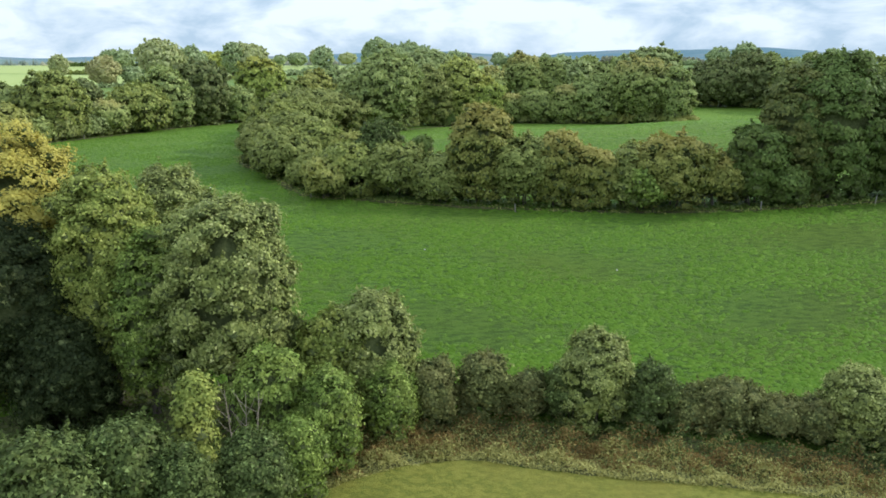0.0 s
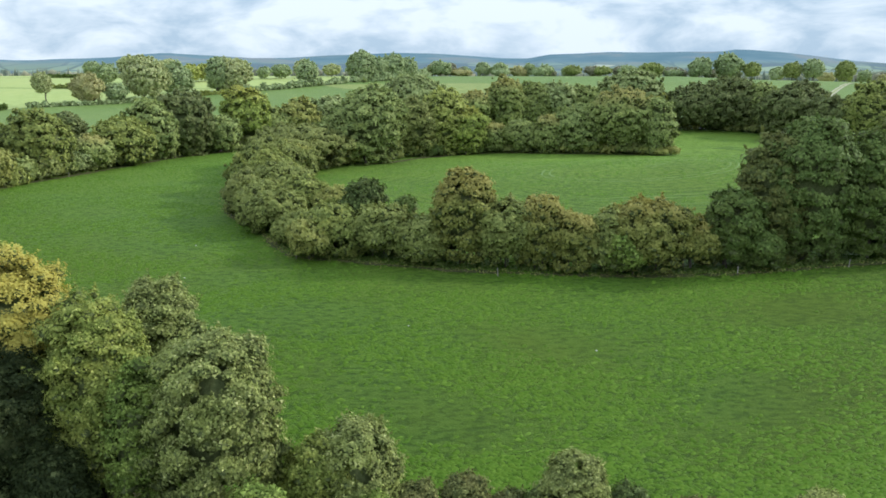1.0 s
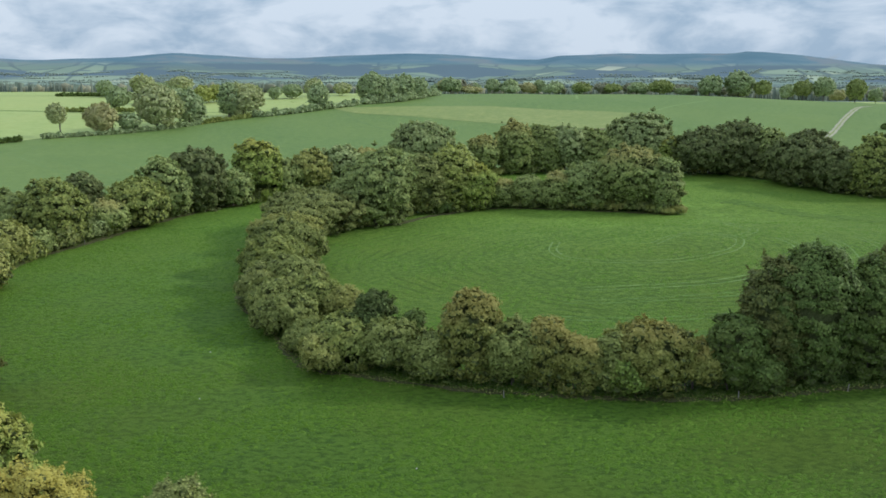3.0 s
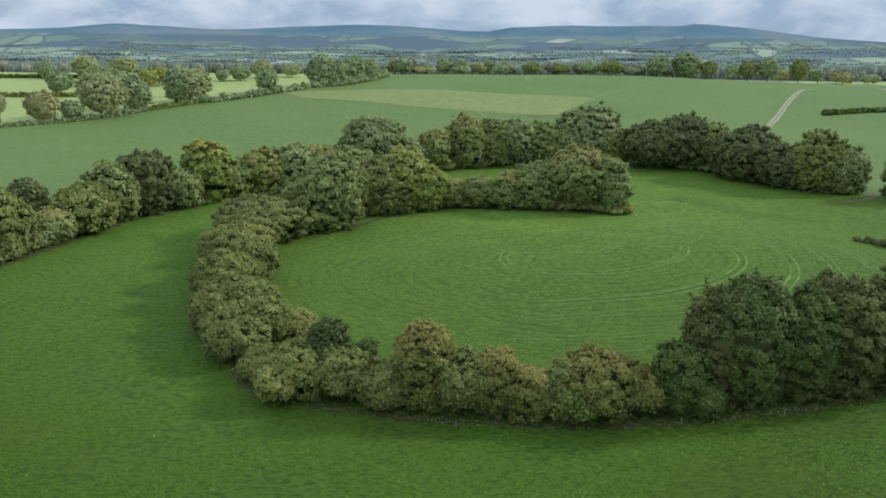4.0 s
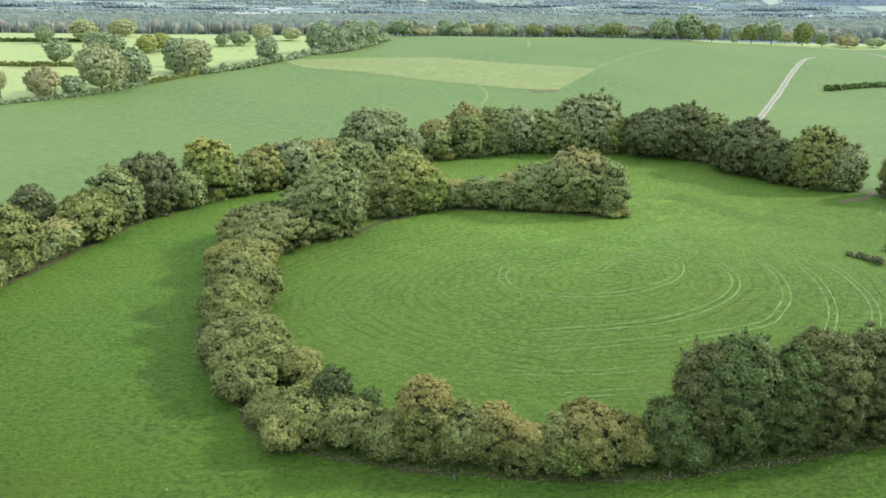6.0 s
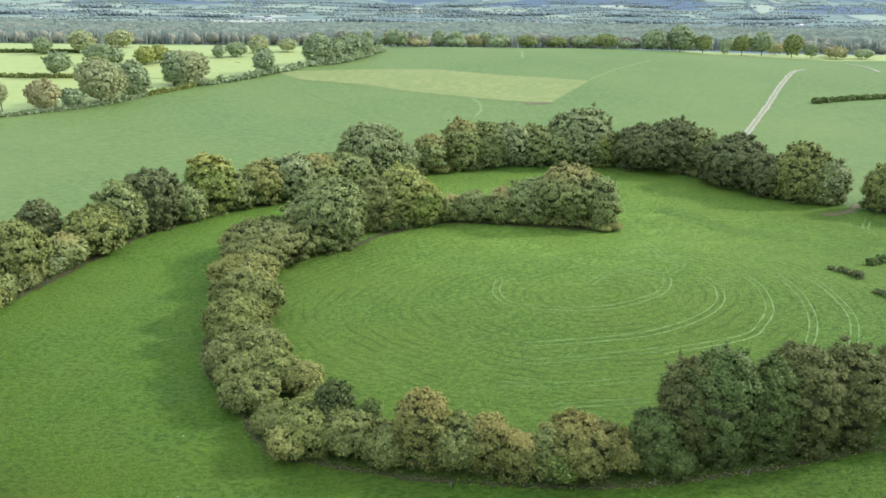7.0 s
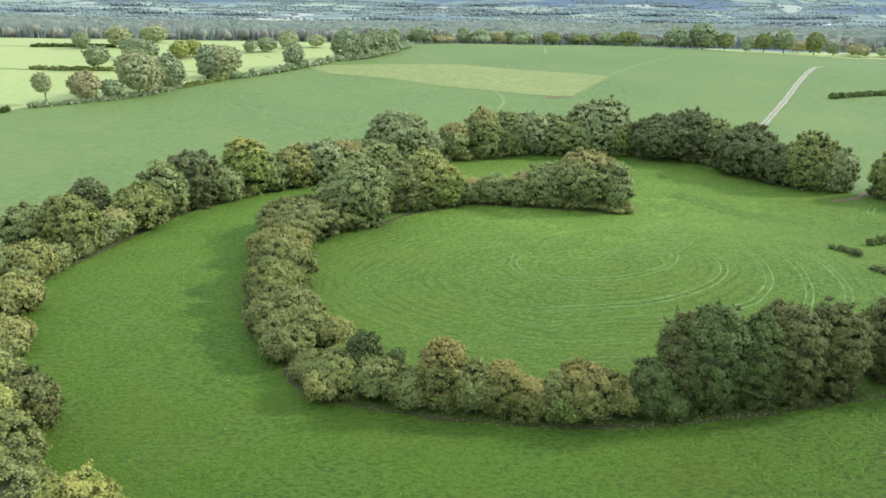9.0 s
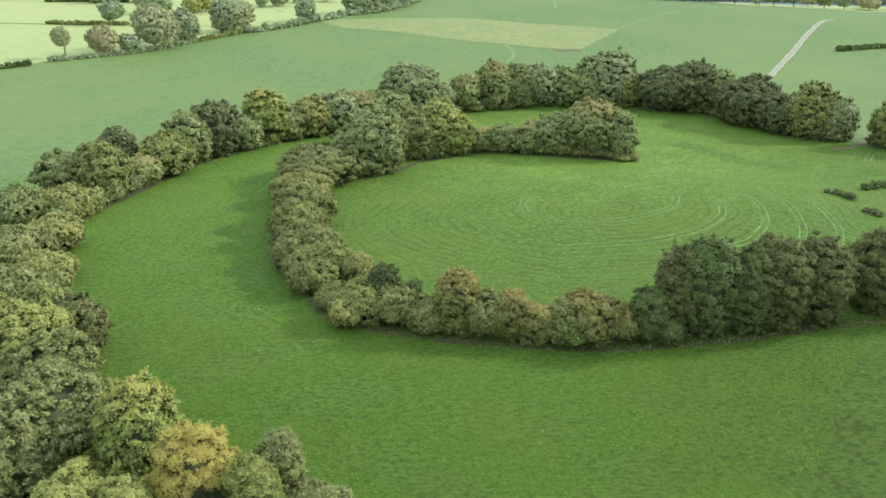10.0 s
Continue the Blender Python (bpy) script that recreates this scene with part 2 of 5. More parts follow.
def land_material():
    """The plain beyond the last crest and the far hills, by height, with distance haze in the colours."""
    m, t, b = material("country")
    geo = t.nodes.new("ShaderNodeNewGeometry")
    pos = geo.outputs["Position"]
    cells = t.nodes.new("ShaderNodeTexVoronoi")
    cells.inputs["Scale"].default_value = 0.0062
    s = t.nodes.new("ShaderNodeMapping")
    s.inputs["Scale"].default_value = (1.0, 0.55, 0.0)
    link(t, pos, s.inputs["Vector"])
    link(t, s.outputs["Vector"], cells.inputs["Vector"])
    sep = t.nodes.new("ShaderNodeSeparateColor")
    link(t, cells.outputs["Color"], sep.inputs["Color"])
    # field, wood and hill colours are blued and lightened to paint haze
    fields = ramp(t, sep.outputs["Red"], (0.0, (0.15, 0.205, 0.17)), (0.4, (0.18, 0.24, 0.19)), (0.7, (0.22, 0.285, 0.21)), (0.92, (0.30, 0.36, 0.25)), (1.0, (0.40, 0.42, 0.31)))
    hazed_hill = ramp(t, noise_of(t, pos, 0.0025, 6.0, 0.6, (1, 1.6, 1)), (0.36, (0.09, 0.163, 0.205)), (0.5, (0.12, 0.192, 0.228)), (0.60, (0.18, 0.208, 0.225)), (0.68, (0.14, 0.218, 0.198)))
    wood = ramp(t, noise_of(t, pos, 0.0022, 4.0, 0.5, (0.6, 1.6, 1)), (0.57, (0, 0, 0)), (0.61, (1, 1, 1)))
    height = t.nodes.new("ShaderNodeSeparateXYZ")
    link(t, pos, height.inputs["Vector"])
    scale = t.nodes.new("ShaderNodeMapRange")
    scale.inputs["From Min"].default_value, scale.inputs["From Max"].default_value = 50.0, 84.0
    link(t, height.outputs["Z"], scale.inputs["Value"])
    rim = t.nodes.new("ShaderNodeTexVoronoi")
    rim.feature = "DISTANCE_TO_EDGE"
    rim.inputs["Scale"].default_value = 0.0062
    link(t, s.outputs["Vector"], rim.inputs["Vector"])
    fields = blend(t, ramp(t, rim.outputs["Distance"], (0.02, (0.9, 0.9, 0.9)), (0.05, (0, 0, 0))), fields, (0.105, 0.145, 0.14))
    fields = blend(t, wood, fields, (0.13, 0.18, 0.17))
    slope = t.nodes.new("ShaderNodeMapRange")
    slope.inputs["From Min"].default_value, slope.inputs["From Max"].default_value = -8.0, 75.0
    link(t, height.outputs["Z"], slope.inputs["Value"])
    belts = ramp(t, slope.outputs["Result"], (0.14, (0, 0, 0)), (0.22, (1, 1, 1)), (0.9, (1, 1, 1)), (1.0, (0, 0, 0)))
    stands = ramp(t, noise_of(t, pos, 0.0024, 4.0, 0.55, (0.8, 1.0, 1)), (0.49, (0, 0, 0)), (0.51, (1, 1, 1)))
    land_colour = blend(t, scale.outputs["Result"], fields, hazed_hill)
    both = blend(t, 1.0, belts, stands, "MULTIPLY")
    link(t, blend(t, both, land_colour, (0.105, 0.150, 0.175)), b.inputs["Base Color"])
    b.inputs["Roughness"].default_value = 0.9
    b.inputs["Specular IOR Level"].default_value = 0.1
    return m


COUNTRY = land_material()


def leaves(name, dark, light, turned=None, start=0.8, second=None, vivid=0.0):
    """Leaf: shade differs leaf by leaf; turned: the autumn colour above the share start of the height; second: colour of single boughs."""
    m, t, b = material(name)
    geo = t.nodes.new("ShaderNodeNewGeometry")
    dark, light = tuple(p * 1.85 for p in dark), tuple(p * 1.46 for p in light)
    dark, light = [(p[0] * 1.04, p[1] * 1.01, p[2] * 0.90) for p in (dark, light)]
    second = second and (second[0] * 1.48, second[1] * 1.43, second[2] * 1.4)
    # lightest leaves are painted glints; vivid puts more lit-and-dark contrast into the colours
    glint = tuple(min(0.65, p * (1.18 + 0.5 * vivid) + 0.01 + 0.03 * vivid) for p in light)
    dark = tuple(p * (1 - 0.45 * vivid) for p in dark)
    c = ramp(t, geo.outputs["Random Per Island"], (0.0, dark), (0.55, tuple((p + q) / 2 for p, q in zip(dark, light))), (0.9, light), (1.0, glint))
    wide = noise_of(t, geo.outputs["Position"], 0.45, 3.0, 0.6)
    c = blend(t, ramp(t, wide, (0.42, (0, 0, 0)), (0.62, (0.45, 0.45, 0.45))), c, second or light)
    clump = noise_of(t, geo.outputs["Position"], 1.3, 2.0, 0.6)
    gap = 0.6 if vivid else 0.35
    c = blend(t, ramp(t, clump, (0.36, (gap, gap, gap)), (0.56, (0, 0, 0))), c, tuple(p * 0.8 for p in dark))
    if turned:
        tc = t.nodes.new("ShaderNodeTexCoord")
        z = t.nodes.new("ShaderNodeSeparateXYZ")
        link(t, tc.outputs["Generated"], z.inputs["Vector"])
        add = t.nodes.new("ShaderNodeMath")
        add.operation = "MULTIPLY_ADD"
        add.inputs[1].default_value = 0.5
        link(t, noise_of(t, geo.outputs["Position"], 0.4, 4.0, 0.7), add.inputs[0])
        link(t, z.outputs["Z"], add.inputs[2])
        share = t.nodes.new("ShaderNodeMath")
        share.operation = "DIVIDE"
        share.inputs[1].default_value = 1.5
        link(t, add.outputs["Value"], share.inputs[0])
        c = blend(t, ramp(t, share.outputs["Value"], (min(0.98, (start + 0.2) / 1.5), (0, 0, 0)), (min(1.0, (start + 0.42) / 1.5), (0.8, 0.8, 0.8))), c, turned)
    link(t, c, b.inputs["Base Color"])
    b.inputs["Roughness"].default_value = 0.6
    b.inputs["Specular IOR Level"].default_value = 0.12
    out = t.nodes["Material Output"]
    thin = t.nodes.new("ShaderNodeBsdfTranslucent")
    link(t, c, thin.inputs["Color"])
    both = t.nodes.new("ShaderNodeMixShader")
    both.inputs["Fac"].default_value = 0.28
    link(t, b.outputs["BSDF"], both.inputs[1])
    link(t, thin.outputs["BSDF"], both.inputs[2])
    link(t, both.outputs["Shader"], out.inputs["Surface"])
    return m


LEAF = {
    "olive": leaves("olive leaves", (0.105, 0.126, 0.044), (0.268, 0.288, 0.106), None, 0, (0.209, 0.234, 0.070)),
    "moss": leaves("mid green leaves", (0.101, 0.129, 0.040), (0.252, 0.285, 0.086), None, 0, (0.252, 0.262, 0.065)),
    "sage": leaves("pale green leaves", (0.156, 0.185, 0.050), (0.385, 0.410, 0.144), None, 0, (0.302, 0.330, 0.081)),
    "slate": leaves("grey green leaves", (0.110, 0.141, 0.053), (0.269, 0.309, 0.113), None, 0, (0.232, 0.270, 0.081)),
    "silver": leaves("olive leaves with bright glints", (0.108, 0.138, 0.044), (0.300, 0.335, 0.122), None, 0, (0.255, 0.295, 0.080), 0.8),
    "sapling": leaves("bright sapling leaves", (0.082, 0.128, 0.028), (0.218, 0.296, 0.072), None, 0, (0.252, 0.300, 0.066), 0.8),
    "lime": leaves("green leaves turning yellow", (0.110, 0.150, 0.034), (0.285, 0.330, 0.085), None, 0, (0.330, 0.345, 0.085), 0.8),
    "deep": leaves("deep green hedge leaves", (0.040, 0.064, 0.019), (0.128, 0.172, 0.056), None, 0, (0.118, 0.145, 0.040), 1.0),
    "thorn": leaves("dark leaves among brown twigs", (0.070, 0.084, 0.030), (0.190, 0.205, 0.074), None, 0, (0.165, 0.152, 0.056), 0.8),
    "ochre": leaves("olive leaves turning ochre", (0.098, 0.112, 0.032), (0.236, 0.248, 0.074), (0.370, 0.325, 0.092), 0.68, (0.238, 0.234, 0.060)),
    "oldolive": leaves("dull olive leaves", (0.092, 0.116, 0.036), (0.236, 0.264, 0.088), None, 0, (0.205, 0.226, 0.062)),
    "darkolive": leaves("dark olive leaves", (0.058, 0.075, 0.024), (0.152, 0.174, 0.056), None, 0, (0.158, 0.150, 0.046)),
    # dark leaves, blackened further in colour to stand for deep shade
    "shadeleaf": leaves("shade-dark leaves", (0.010, 0.016, 0.006), (0.032, 0.044, 0.015)),
    "darkgreen": leaves("deep green leaves", (0.053, 0.083, 0.025), (0.134, 0.188, 0.057), None, 0, (0.142, 0.173, 0.049)),
    "dark": leaves("dark leaves", (0.048, 0.075, 0.021), (0.126, 0.176, 0.050), None, 0, (0.126, 0.151, 0.039)),
    "dusk": leaves("dark green leaves with purple brown boughs", (0.068, 0.090, 0.038), (0.174, 0.204, 0.075), None, 0, (0.155, 0.157, 0.071)),
    "tan": leaves("tan leaves", (0.153, 0.161, 0.047), (0.307, 0.314, 0.109), None, 0, (0.227, 0.260, 0.075)),
    "yellow": leaves("yellow green leaves", (0.152, 0.178, 0.045), (0.351, 0.370, 0.114), None, 0, (0.314, 0.346, 0.094)),
    "gold": leaves("golden leaves", (0.176, 0.170, 0.038), (0.353, 0.335, 0.076), (0.519, 0.448, 0.102), 0.27, (0.402, 0.360, 0.076)),
    "rusttop": leaves("green leaves turned russet above", (0.121, 0.158, 0.056), (0.294, 0.336, 0.123), (0.43, 0.385, 0.128), 0.70, (0.247, 0.278, 0.090)),
    "yellowtop": leaves("green leaves turned yellow above", (0.115, 0.155, 0.04), (0.28, 0.33, 0.085), (0.47, 0.44, 0.10), 0.76, (0.28, 0.33, 0.075)),
    # mid-distance and far leaves: haze is put into these lighter, bluer colours
    "midolive": leaves("pale olive leaves", (0.136, 0.174, 0.078), (0.326, 0.373, 0.180), None, 0, (0.276, 0.311, 0.120)),
    "midgreen": leaves("soft green leaves", (0.118, 0.158, 0.062), (0.303, 0.348, 0.136), None, 0, (0.260, 0.297, 0.091)),
    "hazeolive": leaves("haze-tinted olive far leaves", (0.219, 0.254, 0.130), (0.391, 0.403, 0.227), None, 0, (0.356, 0.386, 0.174)),
    "hazegreen": leaves("haze-tinted green far leaves", (0.160, 0.207, 0.116), (0.302, 0.362, 0.198), None, 0, (0.282, 0.324, 0.154)),
    "hazerust": leaves("haze-tinted russet far leaves", (0.219, 0.221, 0.116), (0.365, 0.362, 0.184), None, 0, (0.338, 0.301, 0.135)),
    "bracken": leaves("dead bracken", (0.066, 0.045, 0.017), (0.200, 0.140, 0.050), None, 0, (0.165, 0.112, 0.038)),
    "straw": leaves("dry stalks", (0.145, 0.144, 0.047), (0.297, 0.288, 0.111)),
    "tuft": leaves("tussock grass", (0.048, 0.100, 0.009), (0.092, 0.163, 0.018), None, 0, (0.075, 0.144, 0.014)),
    "meadowtuft": leaves("ring tussock grass", (0.060, 0.122, 0.015), (0.113, 0.200, 0.030), None, 0, (0.091, 0.172, 0.023)),
    # woods and hedgerows of the plain: distance haze painted into the leaf colour
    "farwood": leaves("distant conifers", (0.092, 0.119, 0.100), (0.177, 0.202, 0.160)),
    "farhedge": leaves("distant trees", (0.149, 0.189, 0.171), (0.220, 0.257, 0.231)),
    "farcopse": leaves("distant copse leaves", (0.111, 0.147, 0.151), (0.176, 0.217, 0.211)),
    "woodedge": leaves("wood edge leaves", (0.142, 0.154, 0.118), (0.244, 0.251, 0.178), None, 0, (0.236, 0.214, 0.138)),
}
WORDS = {"darkolive": "dark olive", "ochre": "ochre and olive", "oldolive": "dull olive", "silver": "silvery olive", "sapling": "fresh green", "lime": "yellowing green", "deep": "deep green", "thorn": "dark brownish green", "olive": "olive green", "moss": "mid green", "sage": "pale silvery green", "slate": "grey green", "darkgreen": "deep green",
         "hazeolive": "pale olive", "hazegreen": "pale green", "hazerust": "pale russet", "dark": "dark green", "dusk": "dark purple brown", "tan": "tan brown", "yellow": "yellow green", "gold": "golden orange",
         "woodedge": "grey olive", "shadeleaf": "shade-dark green", "midolive": "pale olive", "midgreen": "soft green", "rusttop": "green and russet topped", "yellowtop": "green and yellow topped"}


def bark():
    m, t, b = material("bark")
    pos = t.nodes.new("ShaderNodeNewGeometry").outputs["Position"]
    n = noise_of(t, pos, 3.0, 6.0, 0.7, (3, 3, 0.6))
    link(t, ramp(t, n, (0.3, (0.05, 0.04, 0.03)), (0.7, (0.17, 0.145, 0.115))), b.inputs["Base Color"])
    b.inputs["Roughness"].default_value = 0.9
    return m


BARK = bark()


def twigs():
    """The dense inside of a bush: an opaque core, the shade between leaves put into its colour."""
    m, t, b = material("shaded crown core")
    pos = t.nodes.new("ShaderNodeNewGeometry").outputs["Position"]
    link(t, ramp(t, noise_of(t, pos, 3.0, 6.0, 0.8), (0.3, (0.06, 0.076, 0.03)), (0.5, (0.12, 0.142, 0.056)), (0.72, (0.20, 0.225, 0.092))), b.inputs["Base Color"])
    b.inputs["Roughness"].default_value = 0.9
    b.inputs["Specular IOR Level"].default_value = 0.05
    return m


INNER_SHADE = twigs()


# ---- mesh helpers ----
def mesh_of(name, verts, faces, mats, smooth=False):
    me = bpy.data.meshes.new(name)
    verts, faces = np.asarray(verts, np.float32), np.asarray(faces, np.int32)
    k = faces.shape[1]
    me.vertices.add(len(verts))
    me.vertices.foreach_set("co", verts.ravel())
    me.loops.add(faces.size)
    me.loops.foreach_set("vertex_index", faces.ravel())
    me.polygons.add(len(faces))
    me.polygons.foreach_set("loop_start", np.arange(0, faces.size, k, dtype=np.int32))
    if smooth:
        me.polygons.foreach_set("use_smooth", np.ones(len(faces), bool))
    me.update(calc_edges=True)
    for m in mats:
        me.materials.append(m)
    return me


def part(name, me, parent, label=""):
    ob = new(name, me)
    ob.parent = parent
    return tagged(ob, label)


def sheet(name, xs, ys, mat, label, category, lift=0.0, inside=None):
    """Ground drawn over a grid of xs and ys."""
    gx, gy = np.meshgrid(xs, ys)
    gz = land(gx, gy) + lift
    verts = np.stack([gx, gy, gz], -1).reshape(-1, 3)
    n = len(xs)
    r, c = np.meshgrid(np.arange(len(ys) - 1), np.arange(n - 1), indexing="ij")
    a = (r * n + c).ravel()
    faces = np.stack([a, a + 1, a + n + 1, a + n], 1)
    ob = new(name, mesh_of(name, verts, faces, [mat], True))
    return tagged(ob, label, category, kind="structure")


def in_polygon(x, y, poly):
    hit = np.zeros(np.shape(x), bool)
    p = np.asarray(poly, float)
    for (x0, y0), (x1, y1) in zip(p, np.roll(p, -1, 0)):
        cross = ((y0 > y) != (y1 > y)) & (x < (x1 - x0) * (y - y0) / (y1 - y0 + 1e-12) + x0)
        hit ^= cross
    return hit


def rounded(points, step, closed=False):
    """A smooth line through points, sampled every step metres."""
    p = np.asarray(points, float)
    q = np.vstack([p[-1], p, p[:2]]) if closed else np.vstack([2 * p[0] - p[1], p, 2 * p[-1] - p[-2]])
    line = []
    for a, b, c, d in zip(q[:-3], q[1:-2], q[2:-1], q[3:]):
        n = max(2, int(np.hypot(*(c - b)) / step))
        for t in np.arange(n) / n:
            line.append(0.5 * (2 * b + (c - a) * t + (2 * a - 5 * b + 4 * c - d) * t * t + (3 * b - a - 3 * c + d) * t**3))
    if not closed:
        line.append(q[-2])
    return np.array(line)


def ribbon_arrays(line, width, lift, side=0.0, wobble=0.0, seed=1):
    rng = np.random.default_rng(seed)
    d = np.gradient(line, axis=0)
    d /= np.linalg.norm(d, axis=1, keepdims=True) + 1e-9
    nrm = np.stack([-d[:, 1], d[:, 0]], 1)
    w = width / 2 * (1 + wobble * rng.uniform(-1, 1, (len(line), 1)))
    rows = [line + nrm * (side + f * w) for f in (-1, 0, 1)]
    v = np.concatenate([np.column_stack([r, land(r[:, 0], r[:, 1]) + lift]) for r in rows])
    n = len(line)
    a = np.arange(n - 1)
    faces = np.concatenate([np.stack([a + k * n, a + 1 + k * n, a + 1 + (k + 1) * n, a + (k + 1) * n], 1) for k in (0, 1)])
    return v, faces


def ribbon(name, line, width, mat, label, category, lift=0.05, wobble=0.2, seed=1):
    v, f = ribbon_arrays(line, width, lift, 0.0, wobble, seed)
    return tagged(new(name, mesh_of(name, v, f, [mat], True)), label, category, kind="structure")


def patch(name, points, mat, label, lift=0.06, step=4.0, wobble=0.4):
    """A field with its own turf, laid over the land inside an outline."""
    edge = rounded(points, step, True) if wobble > 1 else np.vstack([np.linspace(a, b, max(2, int(np.hypot(*(np.subtract(b, a))) / step)), endpoint=False) for a, b in zip(points, points[1:] + points[:1])])
    rng = np.random.default_rng(len(points))
    edge = edge + rng.uniform(-0.3, 0.3, edge.shape) * wobble
    mid = edge.mean(0)
    rings = np.linspace(1, 0.0005, 26)
    v = np.concatenate([mid + (edge - mid) * r for r in rings])
    v = np.column_stack([v, land(v[:, 0], v[:, 1]) + lift])
    n = len(edge)
    a = np.arange(n)
    b = (a + 1) % n
    faces = np.concatenate([np.stack([a + k * n, b + k * n, b + (k + 1) * n, a + (k + 1) * n], 1) for k in range(len(rings) - 1)])
    return tagged(new(name, mesh_of(name, v, faces, [mat], True)), label, "field", kind="structure")


ICO = bmesh.new()
bmesh.ops.create_icosphere(ICO, subdivisions=1, radius=1.0)
ICO_V = np.array([v.co[:] for v in ICO.verts])
ICO_F = np.array([[v.index for v in f.verts] for f in ICO.faces])
ICO.free()
OCT_V = np.array([(1, 0, 0), (0, 1, 0), (-1, 0, 0), (0, -1, 0), (0, 0, 1), (0, 0, -1)], float)
OCT_F = np.array([(k, (k + 1) % 4, 4) for k in range(4)] + [((k + 1) % 4, k, 5) for k in range(4)])
BALL = bmesh.new()
bmesh.ops.create_icosphere(BALL, subdivisions=2, radius=1.0)
BALL_V = np.array([v.co[:] for v in BALL.verts])
BALL_F = np.array([[v.index for v in f.verts] for f in BALL.faces])
BALL.free()


def sprays(rng, points, normals, size, slim=0.85, loose=0.42):
    """One pointed leaf spray at each point, facing along its normal."""
    n = len(points)
    nrm = normals + rng.normal(0, loose, (n, 3))
    nrm /= np.linalg.norm(nrm, axis=1, keepdims=True) + 1e-9
    t = np.cross(nrm, rng.normal(0, 1, (n, 3)))
    t /= np.linalg.norm(t, axis=1, keepdims=True) + 1e-9
    b = np.cross(nrm, t)
    s = size * rng.uniform(0.55, 1.4, (n, 1))
    v = np.stack([points + t * s * 0.6, points - t * s * 0.4 + b * s * 0.5 * slim, points - t * s * 0.4 - b * s * 0.5 * slim], 1)
    return v.reshape(-1, 3), np.arange(3 * n).reshape(-1, 3)


def crown_arrays(rng, w, h, bare, leaf, cover, bough, floor=0.0, foot=0.3, heart=1.0):
    """Leaf sprays over many uneven boughs of the radius bough, from the height bare up to h. foot: how much the crown draws in below."""
    mid = np.array([0, 0, (h + bare) / 2])
    axes = np.array([w / 2, w / 2 * rng.uniform(0.85, 1.1), (h - bare) / 2])
    around = 4 * math.pi * ((axes[0] * axes[1]) ** 1.6 / 3 + 2 * (axes[0] * axes[2]) ** 1.6 / 3) ** (1 / 1.6)
    lobes = int(np.clip(around * 0.8 / (bough * bough * 1.6), 10, 560))
    i = np.arange(lobes) + 0.5
    phi, z = i * 2.39996 + rng.uniform(0, 6), 1 - 2 * i / lobes
    flat = np.where(z > 0, np.sqrt(1 - z * z) ** 1.05, 1 - foot * z * z)
    d = np.stack([flat * np.cos(phi), flat * np.sin(phi), z], 1) + rng.normal(0, 0.07, (lobes, 3))
    # two or three large masses make the outline uneven
    masses = rng.normal(0, 1, (4, 3))
    masses /= np.linalg.norm(masses, axis=1, keepdims=True)
    uneven = 0.32 if w > 0.8 * h else 0.16
    swell = 1 + uneven * np.max(d @ masses.T, axis=1, keepdims=True) - 0.6 * uneven
    reach = np.clip(1 - bough * 0.75 / axes, 0.35, 0.95) * swell * rng.uniform(0.91, 1.05, (lobes, 1))
    centre = mid + d * axes * reach
    size = (bough * rng.uniform(0.55, 1.3, lobes))[:, None] * rng.uniform(0.75, 1.3, (lobes, 3)) * np.array([1, 1, 0.78])
    area = 4 * math.pi * (size.prod(1) ** (2 / 3)) * 0.8
    per = np.maximum(6, (area * cover * rng.uniform(0.6, 1.3, lobes) * 1.08 / (0.40 * leaf * leaf)).astype(int))
    who = np.repeat(np.arange(lobes), per)
    u = rng.normal(0, 1, (len(who), 3))
    u /= np.linalg.norm(u, axis=1, keepdims=True)
    u[:, 2] = np.where(u[:, 2] < -0.6, -u[:, 2], u[:, 2])
    pts = centre[who] + u * size[who] * rng.uniform(0.66, 1.0, (len(who), 1)) ** 0.8 * rng.choice([0.95, 1.0, 1.15, 1.4], (len(who), 1))
    out = (pts - mid) / axes
    away = out / axes
    away /= np.linalg.norm(away, axis=1, keepdims=True) + 1e-9
    keep = (np.einsum("ij,ij->i", out, out) > 0.32) & (pts[:, 2] > floor) & (np.einsum("ij,ij->i", away, u) > rng.uniform(-0.55, 0.25, len(u))) & (rng.uniform(0, 1, len(u)) < np.clip(0.72 + 0.58 * u[:, 2], 0.2, 1))
    pts, u, out = pts[keep], u[keep], out[keep]
    nrm = u * (0.24 if leaf > 0.5 else 0.45) + out * 1.05 + np.array([0, 0, 0.1])
    # thin shoots that feather the outline
    which = rng.choice(np.flatnonzero(d[:, 2] > -0.25), int(lobes * 0.7))
    lean = d[which] * (1, 1, 0.5) + rng.normal(0, 0.25, (len(which), 3)) + (0, 0, 0.7)
    lean /= np.linalg.norm(lean, axis=1, keepdims=True)
    k = 9
    along = (0.8 if leaf > 0.4 else 1.0) * np.tile(np.linspace(0.55, 1.0, k), len(which))[:, None] * np.repeat(bough * rng.uniform(0.9, 1.8, (len(which), 1)), k, 0)
    tips = np.repeat(centre[which], k, 0) + np.repeat(lean, k, 0) * along + rng.normal(0, 0.09 * bough, (len(which) * k, 3))
    tips = tips[tips[:, 2] > floor]
    pts, nrm = np.vstack([pts, tips]), np.vstack([nrm, rng.normal(0, 1, tips.shape) + (0, 0, 0.5)])
    v, f = sprays(rng, pts, nrm, leaf)
